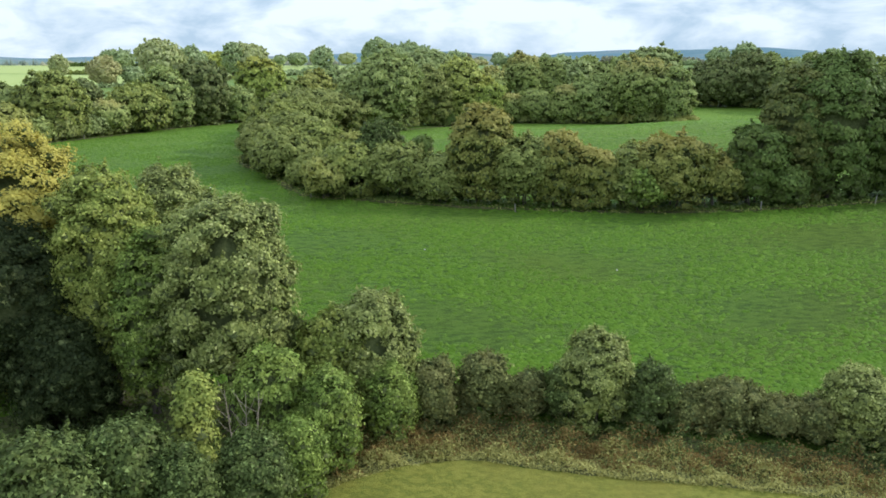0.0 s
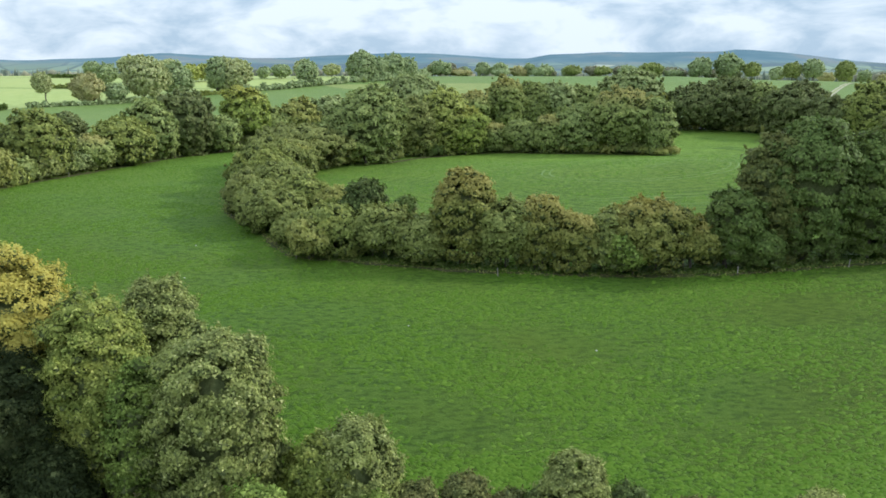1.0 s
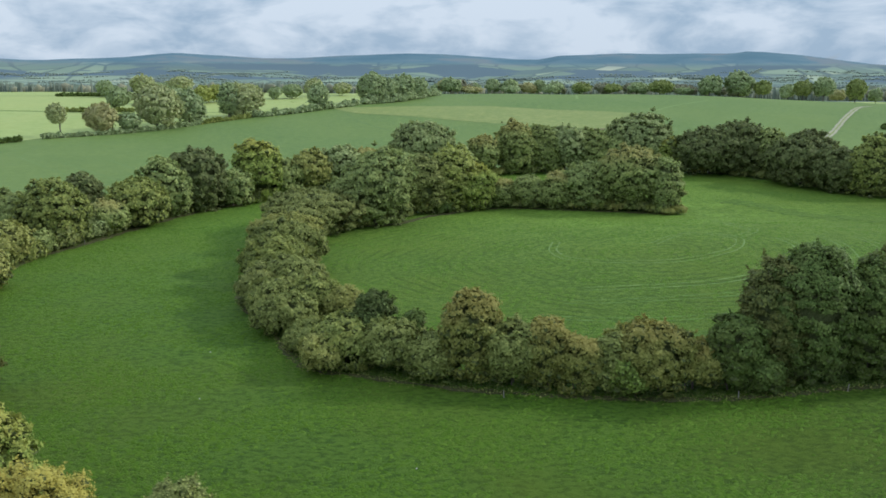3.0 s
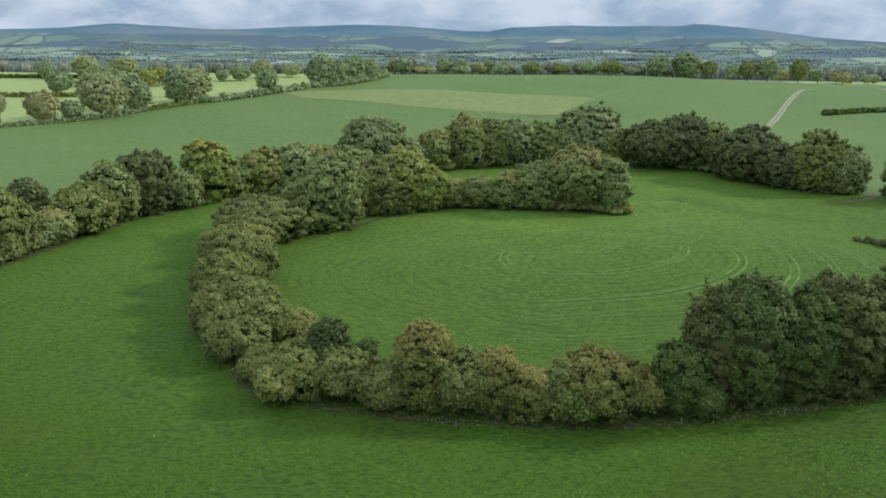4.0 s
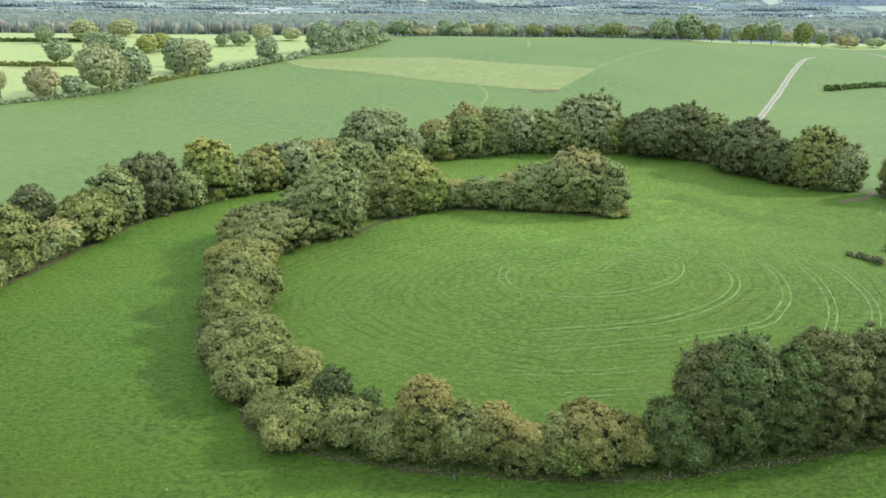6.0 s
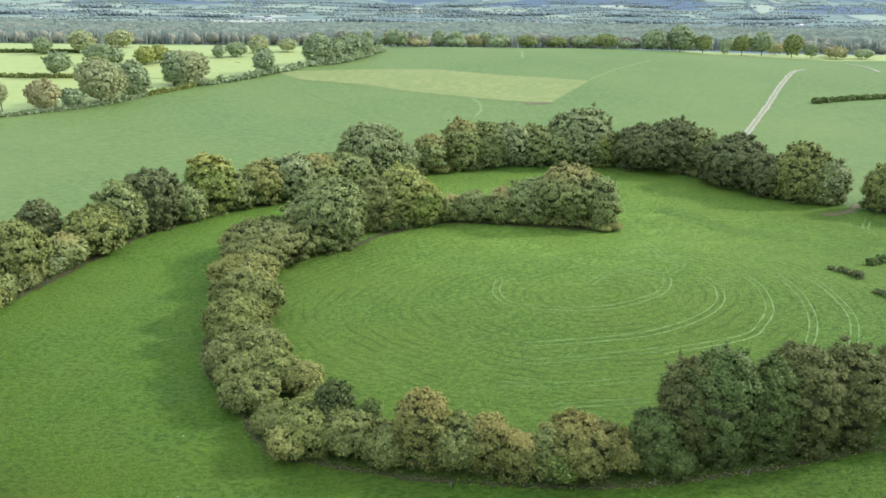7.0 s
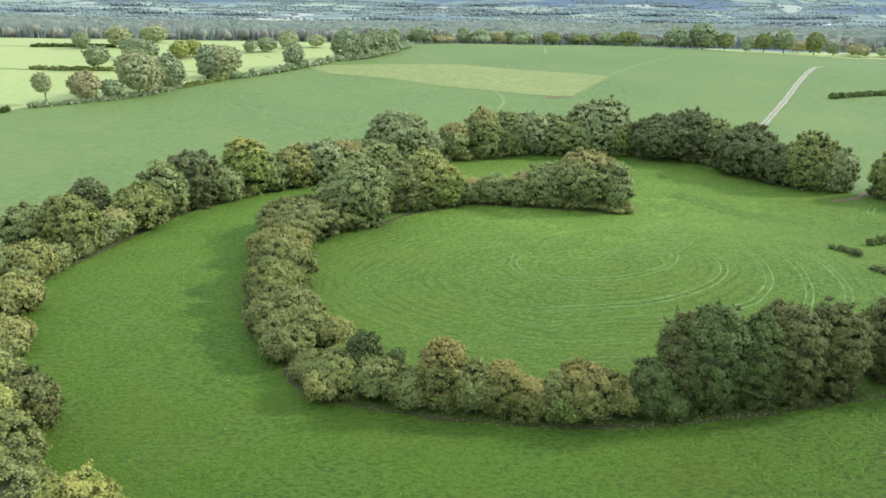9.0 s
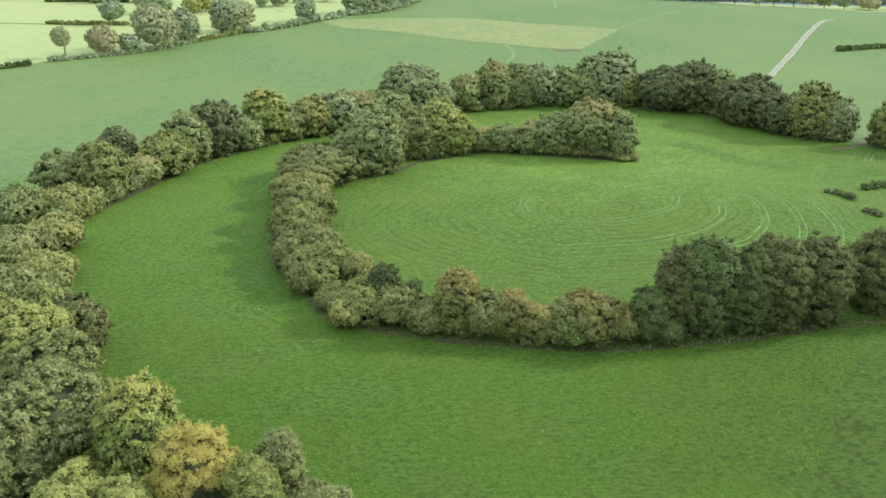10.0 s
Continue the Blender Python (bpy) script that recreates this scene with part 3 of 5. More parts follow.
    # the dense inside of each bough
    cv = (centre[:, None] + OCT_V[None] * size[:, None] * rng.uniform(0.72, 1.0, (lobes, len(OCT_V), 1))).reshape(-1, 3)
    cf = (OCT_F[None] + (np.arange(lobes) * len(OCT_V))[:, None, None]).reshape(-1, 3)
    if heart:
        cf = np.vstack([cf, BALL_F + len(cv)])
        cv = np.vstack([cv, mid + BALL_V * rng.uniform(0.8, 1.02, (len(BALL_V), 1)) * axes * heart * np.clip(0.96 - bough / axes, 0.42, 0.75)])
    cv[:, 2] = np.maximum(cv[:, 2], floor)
    return v, f, cv, cf


def trunk_arrays(rng, w, h, bare, stems=1):
    verts, faces = [], []

    def limb(a, b, r0, r1, sides=7, bits=4):
        base = len(verts)
        a, b = np.array(a, float), np.array(b, float)
        bend = rng.normal(0, 0.05, 3) * np.linalg.norm(b - a)
        for k in range(bits + 1):
            t = k / bits
            c = a + (b - a) * t + bend * math.sin(math.pi * t)
            r = r0 + (r1 - r0) * t
            for s in range(sides):
                g = 2 * math.pi * s / sides
                verts.append((c[0] + r * math.cos(g), c[1] + r * math.sin(g), c[2]))
        for k in range(bits):
            for s in range(sides):
                p, q = base + k * sides + s, base + k * sides + (s + 1) % sides
                faces.append((p, q, q + sides, p + sides))

    thick = 0.022 * h + 0.05
    for s in range(stems):
        off = rng.normal(0, 0.08 * w, 2) if stems > 1 else np.zeros(2)
        fork = max(bare, 0.25 * h)
        limb((off[0], off[1], -0.4), (off[0] * 1.5, off[1] * 1.5, fork), thick / math.sqrt(stems), thick * 0.7 / math.sqrt(stems))
        for k in range(5 if stems == 1 else 3):
            g = rng.uniform(0, 6.28)
            e = rng.uniform(0.2, 0.36) * w
            limb((off[0] * 1.5, off[1] * 1.5, fork * rng.uniform(0.75, 1.0)), (e * math.cos(g), e * math.sin(g), rng.uniform(0.5, 0.85) * h), thick * 0.45, thick * 0.1, 5, 3)
    return np.array(verts), np.array(faces)


COUNT = [0]


def plant(name, colour, x, y, w, h, leaf, cover, bare, bough, label, category, group, stems=1, foot=0.3):
    COUNT[0] += 1
    rng = np.random.default_rng(1000 + COUNT[0])
    root = tagged(new(name), label, category, group)
    root.location = (x, y, float(land(x, y)))
    v, f, cv, cf = crown_arrays(rng, w, h, bare, leaf, cover, bough, 0.02, foot, 1.0 if y < 400 else 0.78)
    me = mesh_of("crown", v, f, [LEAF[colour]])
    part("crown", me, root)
    # near crowns get a core coloured dark for inner shade
    part("inner_core", mesh_of("inner_core", cv, cf, [LEAF[colour] if y > 400 else INNER_SHADE]), root)
    tv, tf = trunk_arrays(rng, w, h, bare, stems)
    part("trunk", mesh_of("trunk", tv, tf, [BARK], True), root)
    return root


# ---- ground ----
def spaced(low, high, centre, fine, grow):
    """Grid lines that widen away from centre."""
    right, step = [centre], fine
    while right[-1] < high:
        right.append(right[-1] + step)
        step *= grow
    left, step = [centre], fine
    while left[-1] > low:
        left.append(left[-1] - step)
        step *= grow
    return np.array(sorted(set(left + right)))


XS = spaced(-5200, 5200, 20, 3.2, 1.036)
YS_NEAR = np.concatenate([spaced(-700, 60, 60, 2.0, 1.05)[:-1], np.arange(60, 330, 3.0), np.arange(330, 860, 8.0)])
YS_NEAR = np.unique(YS_NEAR[YS_NEAR < 852])
YS_FAR = np.unique(np.concatenate([np.arange(852, 1500, 12.0), spaced(1500, 5400, 1500, 22.0, 1.01)[1:]]))
YS = np.concatenate([YS_NEAR, YS_FAR])
ground = sheet("ground", XS, YS, GRASS, "rolling green pasture running out to hazy blue hills", "ground")
ground.data.materials.append(GRASS_FAR)
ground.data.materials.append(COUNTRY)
gy = np.repeat((YS[:-1] + YS[1:]) / 2, len(XS) - 1)
gx = np.tile((XS[:-1] + XS[1:]) / 2, len(YS) - 1)
edge_y = np.interp(gx, [-250, -110, -60, -10, 60, 100, 135, 160, 300], [180, 225, 296, 335, 366, 362, 335, 302, 240])
ground.data.materials.append(MEADOW)
ring = in_polygon(gx, gy, [(-34, 205), (-30, 165), (-20, 142), (0, 131), (40, 126), (80, 129), (110, 134), (220, 150), (330, 235), (160, 300), (100, 360), (40, 354), (-8, 330), (-24, 252)])
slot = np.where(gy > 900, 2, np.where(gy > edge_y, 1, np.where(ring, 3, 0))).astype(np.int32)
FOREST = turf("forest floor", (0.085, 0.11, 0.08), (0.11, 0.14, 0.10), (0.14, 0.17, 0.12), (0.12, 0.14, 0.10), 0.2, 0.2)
ground.data.materials.append(FOREST)
floor_y = 30 * np.sin(gx / 140)
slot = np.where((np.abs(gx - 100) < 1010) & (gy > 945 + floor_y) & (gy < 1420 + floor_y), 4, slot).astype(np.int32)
ground.data.polygons.foreach_set("material_index", slot)

patch("lawn", [(-60, -60), (-30, 25), (-14, 40), (-7.5, 47.3), (-5.7, 49.7), (-2.3, 51.1), (1.7, 51.9), (5.9, 50.6), (11, 49.4), (16, 48.6), (20.7, 47.6), (30, 46), (60, 44), (80, -60)],
      LAWN, "short yellowish mown grass below the hedge", 0.05, 1.0, 0.6)
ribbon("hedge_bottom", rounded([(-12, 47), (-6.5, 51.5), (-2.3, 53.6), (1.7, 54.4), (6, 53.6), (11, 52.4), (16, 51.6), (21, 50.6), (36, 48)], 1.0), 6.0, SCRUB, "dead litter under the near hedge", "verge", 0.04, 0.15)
# brown litter, also laid dark in place of shade under the near trees
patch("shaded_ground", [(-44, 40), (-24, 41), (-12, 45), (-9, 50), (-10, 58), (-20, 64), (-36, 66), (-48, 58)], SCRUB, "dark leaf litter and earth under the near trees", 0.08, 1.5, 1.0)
patch("grazed_patch", [(-78.4, 629), (-35.6, 642.3), (38.4, 648.8), (85, 622.3), (143.3, 599), (100.2, 517.9), (71.9, 522.9), (32.4, 545.1), (-17.5, 579.5), (-55.8, 596.6)],
      GRAZED, "straw-coloured grazed strip in the far pasture", 0.1, 3.0, 0.98)
patch("left_field", [(-620, 150), (-420, 262), (-229, 437), (-205, 470), (-186, 482), (-163, 505), (-145, 532), (-124, 567), (-96, 598), (-205, 594), (-260, 598), (-620, 600)], GRASS_SUNLIT, "pale green field beyond the boundary hedge", 0.1, 10.0)
patch("upper_field", [(-620, 604), (-260, 602), (-205, 598), (-96, 600), (-62, 652), (-120, 712), (-250, 734), (-620, 728)], GRASS_SUNLIT, "pale sunlit field between hedges", 0.1, 10.0)
patch("top_field", [(-700, 732), (-250, 738), (-120, 716), (-60, 656), (-30, 690), (4, 778), (-20, 815), (-300, 830), (-700, 830)], GRASS_SUNLIT, "pale sunlit field below the wood", 0.1, 10.0)
patch("crest_field", [(285, 818), (400, 812), (620, 806), (760, 830), (760, 900), (500, 905), (300, 895)], GRASS_SUNLIT, "pale sunlit field beyond the crest", 0.15, 10.0)


def wheel_tracks(points, seed, mat=WORN):
    line = rounded(points, 1.2)
    a, fa = ribbon_arrays(line, 0.3, 0.05, -0.9, 0.6, seed)
    b, fb = ribbon_arrays(line, 0.3, 0.05, 0.9, 0.6, seed + 50)
    me = mesh_of("wheel_track", np.vstack([a, b]), np.vstack([fa, fb + len(a)]), [mat], True)
    tagged(new("wheel_track", me), "pair of pale wheel marks pressed into the grass", "wheel marks", "wheel marks", "structure")


wheel_tracks([(29.9, 210.9), (27.9, 200.6), (30.9, 192.6), (40.9, 188.6), (52.6, 187.5), (62.9, 190.8), (69, 195), (72.4, 202.1), (71.2, 206.6), (65.9, 211.1), (58.9, 209.5), (52, 202.1)], 1)
wheel_tracks([(79.5, 245.8), (77.7, 222.2), (79.7, 213.1), (73, 205.5)], 2)
wheel_tracks([(30, 171), (51.5, 172.8), (63.6, 175.7), (74.5, 181.4), (81, 188), (83.5, 195.9), (82.5, 203.6)], 3)
wheel_tracks([(60, 166), (80.3, 171.3), (87.3, 177.3), (92.3, 185.2), (94.7, 198), (93, 206.1)], 4)
wheel_tracks([(88, 160), (95.4, 169.8), (100.6, 180), (103.3, 193.3), (103.2, 207.2)], 5)
wheel_tracks([(99, 160), (105.6, 169.8), (110.6, 180.4), (112.2, 192.6), (111.8, 206.2)], 6)
wheel_tracks([(24.9, 163), (36.9, 163.6), (60, 167)], 7, OLD_WORN)
wheel_tracks([(23.1, 153.8), (39.7, 153.1), (56.2, 155.7)], 8, OLD_WORN)
wheel_tracks([(32.5, 144.8), (51, 146)], 9, OLD_WORN)
wheel_tracks([(168, 276), (160, 262), (166, 250), (180, 246)], 10)

ribbon("trodden_path", rounded([(-61, 591.7), (-50.2, 552.9), (-37.7, 524), (-24.9, 500.8), (-11.5, 472.2), (3.6, 448.6)], 2.5), 1.4, TROD, "faint trodden line across the far pasture", "wheel marks", 0.05, 0.6)

# a broad band of darker grass laid over the ring pasture
ribbon("dark_band", rounded([(98.3, 290.9), (107.7, 280.3), (114.4, 264.3), (124.5, 259.8), (136.4, 255.6)], 2.0), 9.0, DARK_GRASS, "darker band of grass across the ring pasture", "grass", 0.06, 0.5)
ribbon("grass_line", rounded([(145.0, 605.6), (167.5, 642.2), (191.6, 675.7), (221.7, 716.0)], 4.0), 1.6, TRAM, "pale line along the edge of the grazed strip", "wheel marks", 0.05, 0.4)
ribbon("grass_line", rounded([(115.4, 723.2), (124.0, 785.5)], 4.0), 2.2, TRAM, "short pale strip of worn grass near the crest", "wheel marks", 0.05, 0.4)
ribbon("wheel_track", rounded([(54.4, 531.5), (57.0, 512.8), (55.6, 493.0), (50.5, 475.6)], 3.0), 1.6, TRAM, "curved pale wheel mark in the far pasture", "wheel marks", 0.05, 0.4)

ribbon("grass_line", rounded([(-191.3, 397.8), (-165.9, 366.6), (-145.0, 343.5), (-127.0, 325.0), (-110.8, 307.8)], 3.0), 0.9, FAINT, "faint pale drill line across the far pasture", "wheel marks", 0.05, 0.5)
ribbon("grass_line", rounded([(-161.5, 376.0), (-140.9, 353.2), (-121.8, 331.1), (-104.4, 310.8)], 3.0), 0.9, FAINT, "faint pale drill line across the far pasture", "wheel marks", 0.05, 0.5)
ribbon("grass_line", rounded([(-144.4, 384.4), (-125.5, 360.5), (-106.2, 335.3)], 3.0), 0.9, FAINT, "faint pale drill line across the far pasture", "wheel marks", 0.05, 0.5)
ribbon("grass_line", rounded([(-131.2, 390.2), (-102.2, 353.8)], 3.0), 0.9, FAINT, "faint pale drill line across the far pasture", "wheel marks", 0.05, 0.5)
ribbon("grass_line", rounded([(-155.2, 278.6), (-135.6, 260.5), (-125.5, 249.7)], 3.0), 0.9, FAINT, "faint pale drill line across the far pasture", "wheel marks", 0.05, 0.5)
ribbon("farm_track", rounded([(180.6, 418.3), (228.5, 502.4), (281.1, 596.5), (315.2, 652.5), (331, 668)], 4), 3.8, STONE, "pale gravel farm track climbing the far pasture", "track", 0.25)
ribbon("track_centre", rounded([(180.6, 418.3), (228.5, 502.4), (281.1, 596.5), (315.2, 652.5), (331, 668)], 4), 0.9, GRAZED, "grassy middle of the gravel farm track", "track", 0.29, 0.5)
ribbon("farm_track", rounded([(412, 760), (399.8, 710.3), (385, 655)], 4), 2.6, STONE, "pale gravel farm track beyond the crest", "track", 0.25)
ribbon("bare_gateway", rounded([(154.9, 282.2), (162.6, 284.8), (169.9, 290.0), (174.8, 296.2)], 1), 3.0, EARTH, "bare trodden earth at a gap in the hedge", "earth", 0.06, 0.9)
ribbon("bare_patch", rounded([(84, 513), (92, 515), (101, 518)], 2), 5.0, EARTH, "bare trodden earth in the far pasture", "earth", 0.13, 0.8)
RING_FOOT = [(-38, 236), (-41, 200), (-39, 168), (-30.1, 150.0), (-24.7, 137.9), (-19.8, 130.3), (-12.3, 127.8), (-3.1, 124.8), (5.9, 122.5), (14.7, 121.1), (23.3, 119.9), (32.0, 119.1), (40.7, 118.5), (49.7, 118.9), (59.3, 120.4), (69.1, 121.7), (79.9, 124.4), (110, 130.3)]
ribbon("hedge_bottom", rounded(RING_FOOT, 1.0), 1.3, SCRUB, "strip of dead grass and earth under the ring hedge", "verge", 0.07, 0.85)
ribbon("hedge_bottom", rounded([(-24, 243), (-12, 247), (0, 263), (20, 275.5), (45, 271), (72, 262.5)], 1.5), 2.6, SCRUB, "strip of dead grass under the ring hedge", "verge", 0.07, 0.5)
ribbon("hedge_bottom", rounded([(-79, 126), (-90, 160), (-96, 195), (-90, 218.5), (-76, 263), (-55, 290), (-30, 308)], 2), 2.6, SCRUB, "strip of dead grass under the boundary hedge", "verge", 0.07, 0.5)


# ---- trees and bushes ----
def ring_bush(c, x, y, w, h):
    plant("hedge_bush", c, x, y - (0.9 if y < 140 else 0.0), w, h * (0.93 if y < 140 else 1.0), 0.43, 1.0, 0.35, 0.9, f"{WORDS[c]} hawthorn bush in the ring hedge", "bush", "ring hedge bushes", 3, 0.38)


def ring_tree(c, x, y, w, h):
    plant("tree", c, x, y, w, h, 0.44, 1.0, 0.1, 1.0, f"tall {WORDS[c]} broadleaf tree in the ring hedge", "tree", "tall ring trees", 1, 0.42)


def north_tree(c, x, y, w, h):
    plant("tree", c, x, y, w, h, 0.58, 1.0, 0.0, 1.1, f"{WORDS[c]} tree on the far rim of the ring", "tree", "far rim trees", 1, 0.42)


def hedge_tree(c, x, y, w, h):
    plant("tree", c, x, y, w, h, 0.86 if y > 240 else 0.68, 1.0, 0.0, 1.2 if y > 240 else 1.0, f"{WORDS[c]} tree in the boundary hedge", "tree", "boundary hedge trees", 1, 0.4)


def hedge_bush(c, x, y, w, h):
    plant("bush", c, x, y, w, h, 1.15 if y > 240 else 0.85, 1.0, -0.1, 1.3, f"{WORDS[c]} bush filling the boundary hedge", "bush", "boundary hedge bushes", 3, 0.0)


def field_tree(c, x, y, w, h):
    plant("tree", c, x, y, w * 0.92, h * 1.05, 1.35, 1.0, 0.09 * h, 1.4, f"{WORDS[c]} lone tree between the far fields", "tree", "far field trees", 1, 0.5)


def thin_tree(c, x, y, w, h):
    plant("tree", c, x, y, w, h, 0.8, 0.38, 0.36 * h, 0.8, f"thin leaning {WORDS[c]} tree by a field gate", "tree", "far field trees", 1, 0.5).rotation_euler = (0, radians(-12), 0)


def crest_tree(c, x, y, w, h):
    plant("tree", c, x, y, w, h, 1.7, 1.0, 0.16 * h, 1.9, f"{WORDS[c]} tree standing along the far crest", "tree", "crest trees", 1, 0.4)


def near_tree(c, x, y, w, h):
    tall = h > 7
    plant("tree" if tall else "bush", c, x, y, w, h, (0.22 if tall else 0.18) if y < 75 else 0.42, 0.95, 0.13 * h if h > 11 and y < 65 else 0.0, (0.7 if w < 8 else 0.82) if tall else 0.5, f"{WORDS[c]} {'tree' if tall else 'bush'} in the near hedge", "tree" if tall else "bush",
          "near trees" if tall else "near bushes", 1 if tall else 3, 0.28 if tall else 0.1)


ring_bush("olive", -33.9, 236.0, 24.0, 12.1)
ring_bush("tan", -24.2, 243.0, 11.6, 6.1)
ring_bush("tan", -36.5, 212.0, 17.0, 8.9)
ring_bush("oldolive", -33.9, 189.4, 16.4, 11.1)
ring_bush("moss", -32.8, 176.3, 14.5, 10.2)
ring_bush("oldolive", -27.8, 163.0, 14.5, 9.0)
ring_bush("olive", -33.5, 159.6, 7.5, 8.4)
ring_bush("tan", -16.8, 151.3, 7.5, 7.3)
ring_bush("oldolive", -25.8, 146.5, 11.8, 6.9)
ring_bush("moss", -21.5, 152.5, 10.5, 8.2)
ring_bush("oldolive", -29.5, 153.0, 9.5, 7.6)
ring_bush("tan", -34.2, 199.5, 12.5, 9.0)
ring_bush("olive", -36.3, 224.0, 15.5, 9.5)
ring_bush("moss", -31.8, 170.0, 10.5, 8.8)
ring_bush("moss", -12.5, 143.5, 8.0, 5.0)
ring_bush("oldolive", -21.0, 139.3, 9.6, 5.6)
ring_bush("moss", -15.5, 138.5, 8.6, 6.9)
ring_bush("deep", -9.9, 136.1, 7.3, 11.6)
ring_bush("moss", -13.9, 132.9, 10.9, 8.3)
ring_bush("tan", -17.8, 130.0, 7.1, 6.2)
ring_bush("oldolive", -7.1, 131.4, 10.8, 8.6)
ring_bush("dark", -3.3, 133.7, 4.4, 9.6)
ring_bush("oldolive", 0.0, 128.4, 9.2, 7.1)
ring_bush("ochre", 5.8, 127.6, 10.0, 15.5)
ring_bush("oldolive", 11.6, 126.0, 9.5, 10.6)
ring_bush("ochre", 16.4, 124.8, 8.0, 11.6)
ring_bush("ochre", 22.0, 123.2, 8.0, 9.2)
ring_bush("ochre", 32.4, 124.0, 11.9, 10.9)
ring_bush("sapling", 28.2, 122.0, 6.8, 6.8)
ring_bush("oldolive", 26.1, 123.0, 7.6, 8.7)
ring_bush("ochre", 38.8, 123.0, 8.9, 7.8)
ring_bush("dark", 44.4, 122.9, 8.6, 12.0)
ring_bush("dark", 48.0, 121.8, 6.9, 5.9)
ring_tree("darkolive", 51.6, 126.4, 10.6, 17.6)
ring_tree("darkgreen", 56.2, 125.0, 13.4, 21.6)
ring_tree("dark", 65.4, 124.9, 11.0, 18.6)
ring_tree("darkolive", 69.4, 127.6, 8.6, 19.0)
ring_tree("darkolive", 72.7, 126.6, 13.6, 19.1)
ring_tree("darkolive", 81.7, 128.8, 13.2, 18.2)
ring_tree("darkolive", 97.7, 134.7, 13.8, 16.9)
ring_tree("dark", 107.6, 134.3, 14.7, 17.8)
north_tree("midgreen", -17.2, 246.8, 20.6, 20.9)
north_tree("olive", -4.6, 267.7, 14.6, 17.2)
north_tree("sage", 5.6, 273.0, 16.0, 20.0)
north_tree("yellowtop", 12.3, 274.0, 12.6, 15.4)
north_tree("rusttop", 20.9, 278.9, 11.3, 9.5)
north_tree("slate", 30.3, 278.3, 12.1, 10.7)
north_tree("rusttop", 39.4, 276.0, 12.0, 11.2)
north_tree("midgreen", 48.7, 274.9, 15.8, 15.1)
north_tree("rusttop", 61.2, 273.4, 23.1, 19.2)
north_tree("midgreen", 70.6, 265.9, 10.4, 17.3)
north_tree("midgreen", -26.0, 253.3, 11.8, 12.4)
hedge_tree("moss", -97.0, 218.2, 15.6, 15.8)
hedge_tree("dusk", -103.5, 250.4, 13.4, 13.6)
hedge_tree("midolive", -91.7, 226.0, 12.6, 5.8)
hedge_tree("rusttop", -89.4, 233.9, 13.6, 8.8)
hedge_tree("moss", -86.7, 245.5, 18.2, 13.2)
hedge_tree("midgreen", -81.7, 261.5, 15.5, 17.2)
hedge_tree("dusk", -76.2, 271.1, 18.9, 19.9)
hedge_tree("midgreen", -66.0, 279.5, 13.2, 11.6)
hedge_tree("yellowtop", -59.9, 290.6, 17.5, 18.8)
hedge_tree("slate", -51.8, 295.3, 14.5, 12.8)
hedge_tree("tan", -43.8, 301.6, 15.5, 15.1)
hedge_tree("midolive", -34.2, 308.4, 17.4, 15.3)
hedge_tree("rusttop", -25.8, 318.2, 17.9, 15.8)
hedge_tree("midgreen", -14.8, 329.0, 20.1, 13.9)
hedge_tree("midolive", -5.1, 337.1, 23.2, 24.6)
hedge_tree("midolive", 8.3, 340.1, 14.5, 12.5)
hedge_tree("rusttop", 18.3, 347.1, 14.0, 15.0)
hedge_tree("rusttop", 32.0, 353.3, 16.1, 21.3)
hedge_tree("slate", 43.6, 358.3, 19.2, 18.5)
hedge_tree("midolive", 53.5, 360.4, 16.5, 18.0)
hedge_tree("slate", 64.2, 362.8, 17.6, 16.3)
hedge_tree("midolive", 85.9, 366.8, 26.8, 22.4)
hedge_tree("midgreen", 75.3, 363.5, 16.8, 15.3)
hedge_tree("yellowtop", 95.8, 362.0, 15.9, 14.4)
hedge_tree("dusk", 111.8, 353.5, 27.4, 17.9)
hedge_tree("dusk", 124.9, 352.9, 22.8, 20.2)
hedge_tree("slate", 132.2, 344.3, 14.7, 18.6)
hedge_tree("dusk", 138.2, 326.7, 23.5, 20.0)
hedge_tree("dusk", 145.8, 312.8, 18.4, 16.4)
hedge_tree("moss", 155.4, 305.2, 20.9, 20.7)
hedge_tree("midolive", 163.0, 300.2, 18.0, 19.0)
hedge_tree("moss", 178.8, 286.2, 15.0, 16.4)
hedge_tree("slate", 190.2, 278.3, 20.3, 16.5)
hedge_tree("slate", -109.5, 221.2, 16.0, 12.6)
hedge_tree("slate", -111.4, 195.3, 16.7, 9.0)
hedge_tree("tan", -99.6, 197.0, 13.8, 8.6)
hedge_tree("tan", -93.8, 171.7, 13.2, 8.6)
hedge_tree("olive", -100.7, 162.9, 18.3, 8.6)
hedge_tree("tan", -88.0, 151.4, 13.8, 7.4)
hedge_tree("olive", -92.5, 142.1, 14.0, 7.3)
hedge_tree("darkolive", -68.4, 118.7, 11.6, 10.9)
hedge_tree("moss", -79.0, 129.7, 10.4, 9.0)
field_tree("hazerust", -187.7, 486.6, 18.6, 14.9)
field_tree("hazegreen", -174.0, 494.9, 12.5, 10.3)
field_tree("hazeolive", -162.8, 510.1, 26.8, 23.6)
field_tree("hazegreen", -151.7, 537.4, 20.6, 18.0)
field_tree("hazeolive", -126.6, 574.0, 26.3, 20.8)
field_tree("hazegreen", -134.5, 568.0, 15.5, 20.8)
thin_tree("hazeolive", -202.5, 473.0, 10.0, 17.5)
field_tree("hazegreen", -217.3, 601.0, 16.9, 14.5)
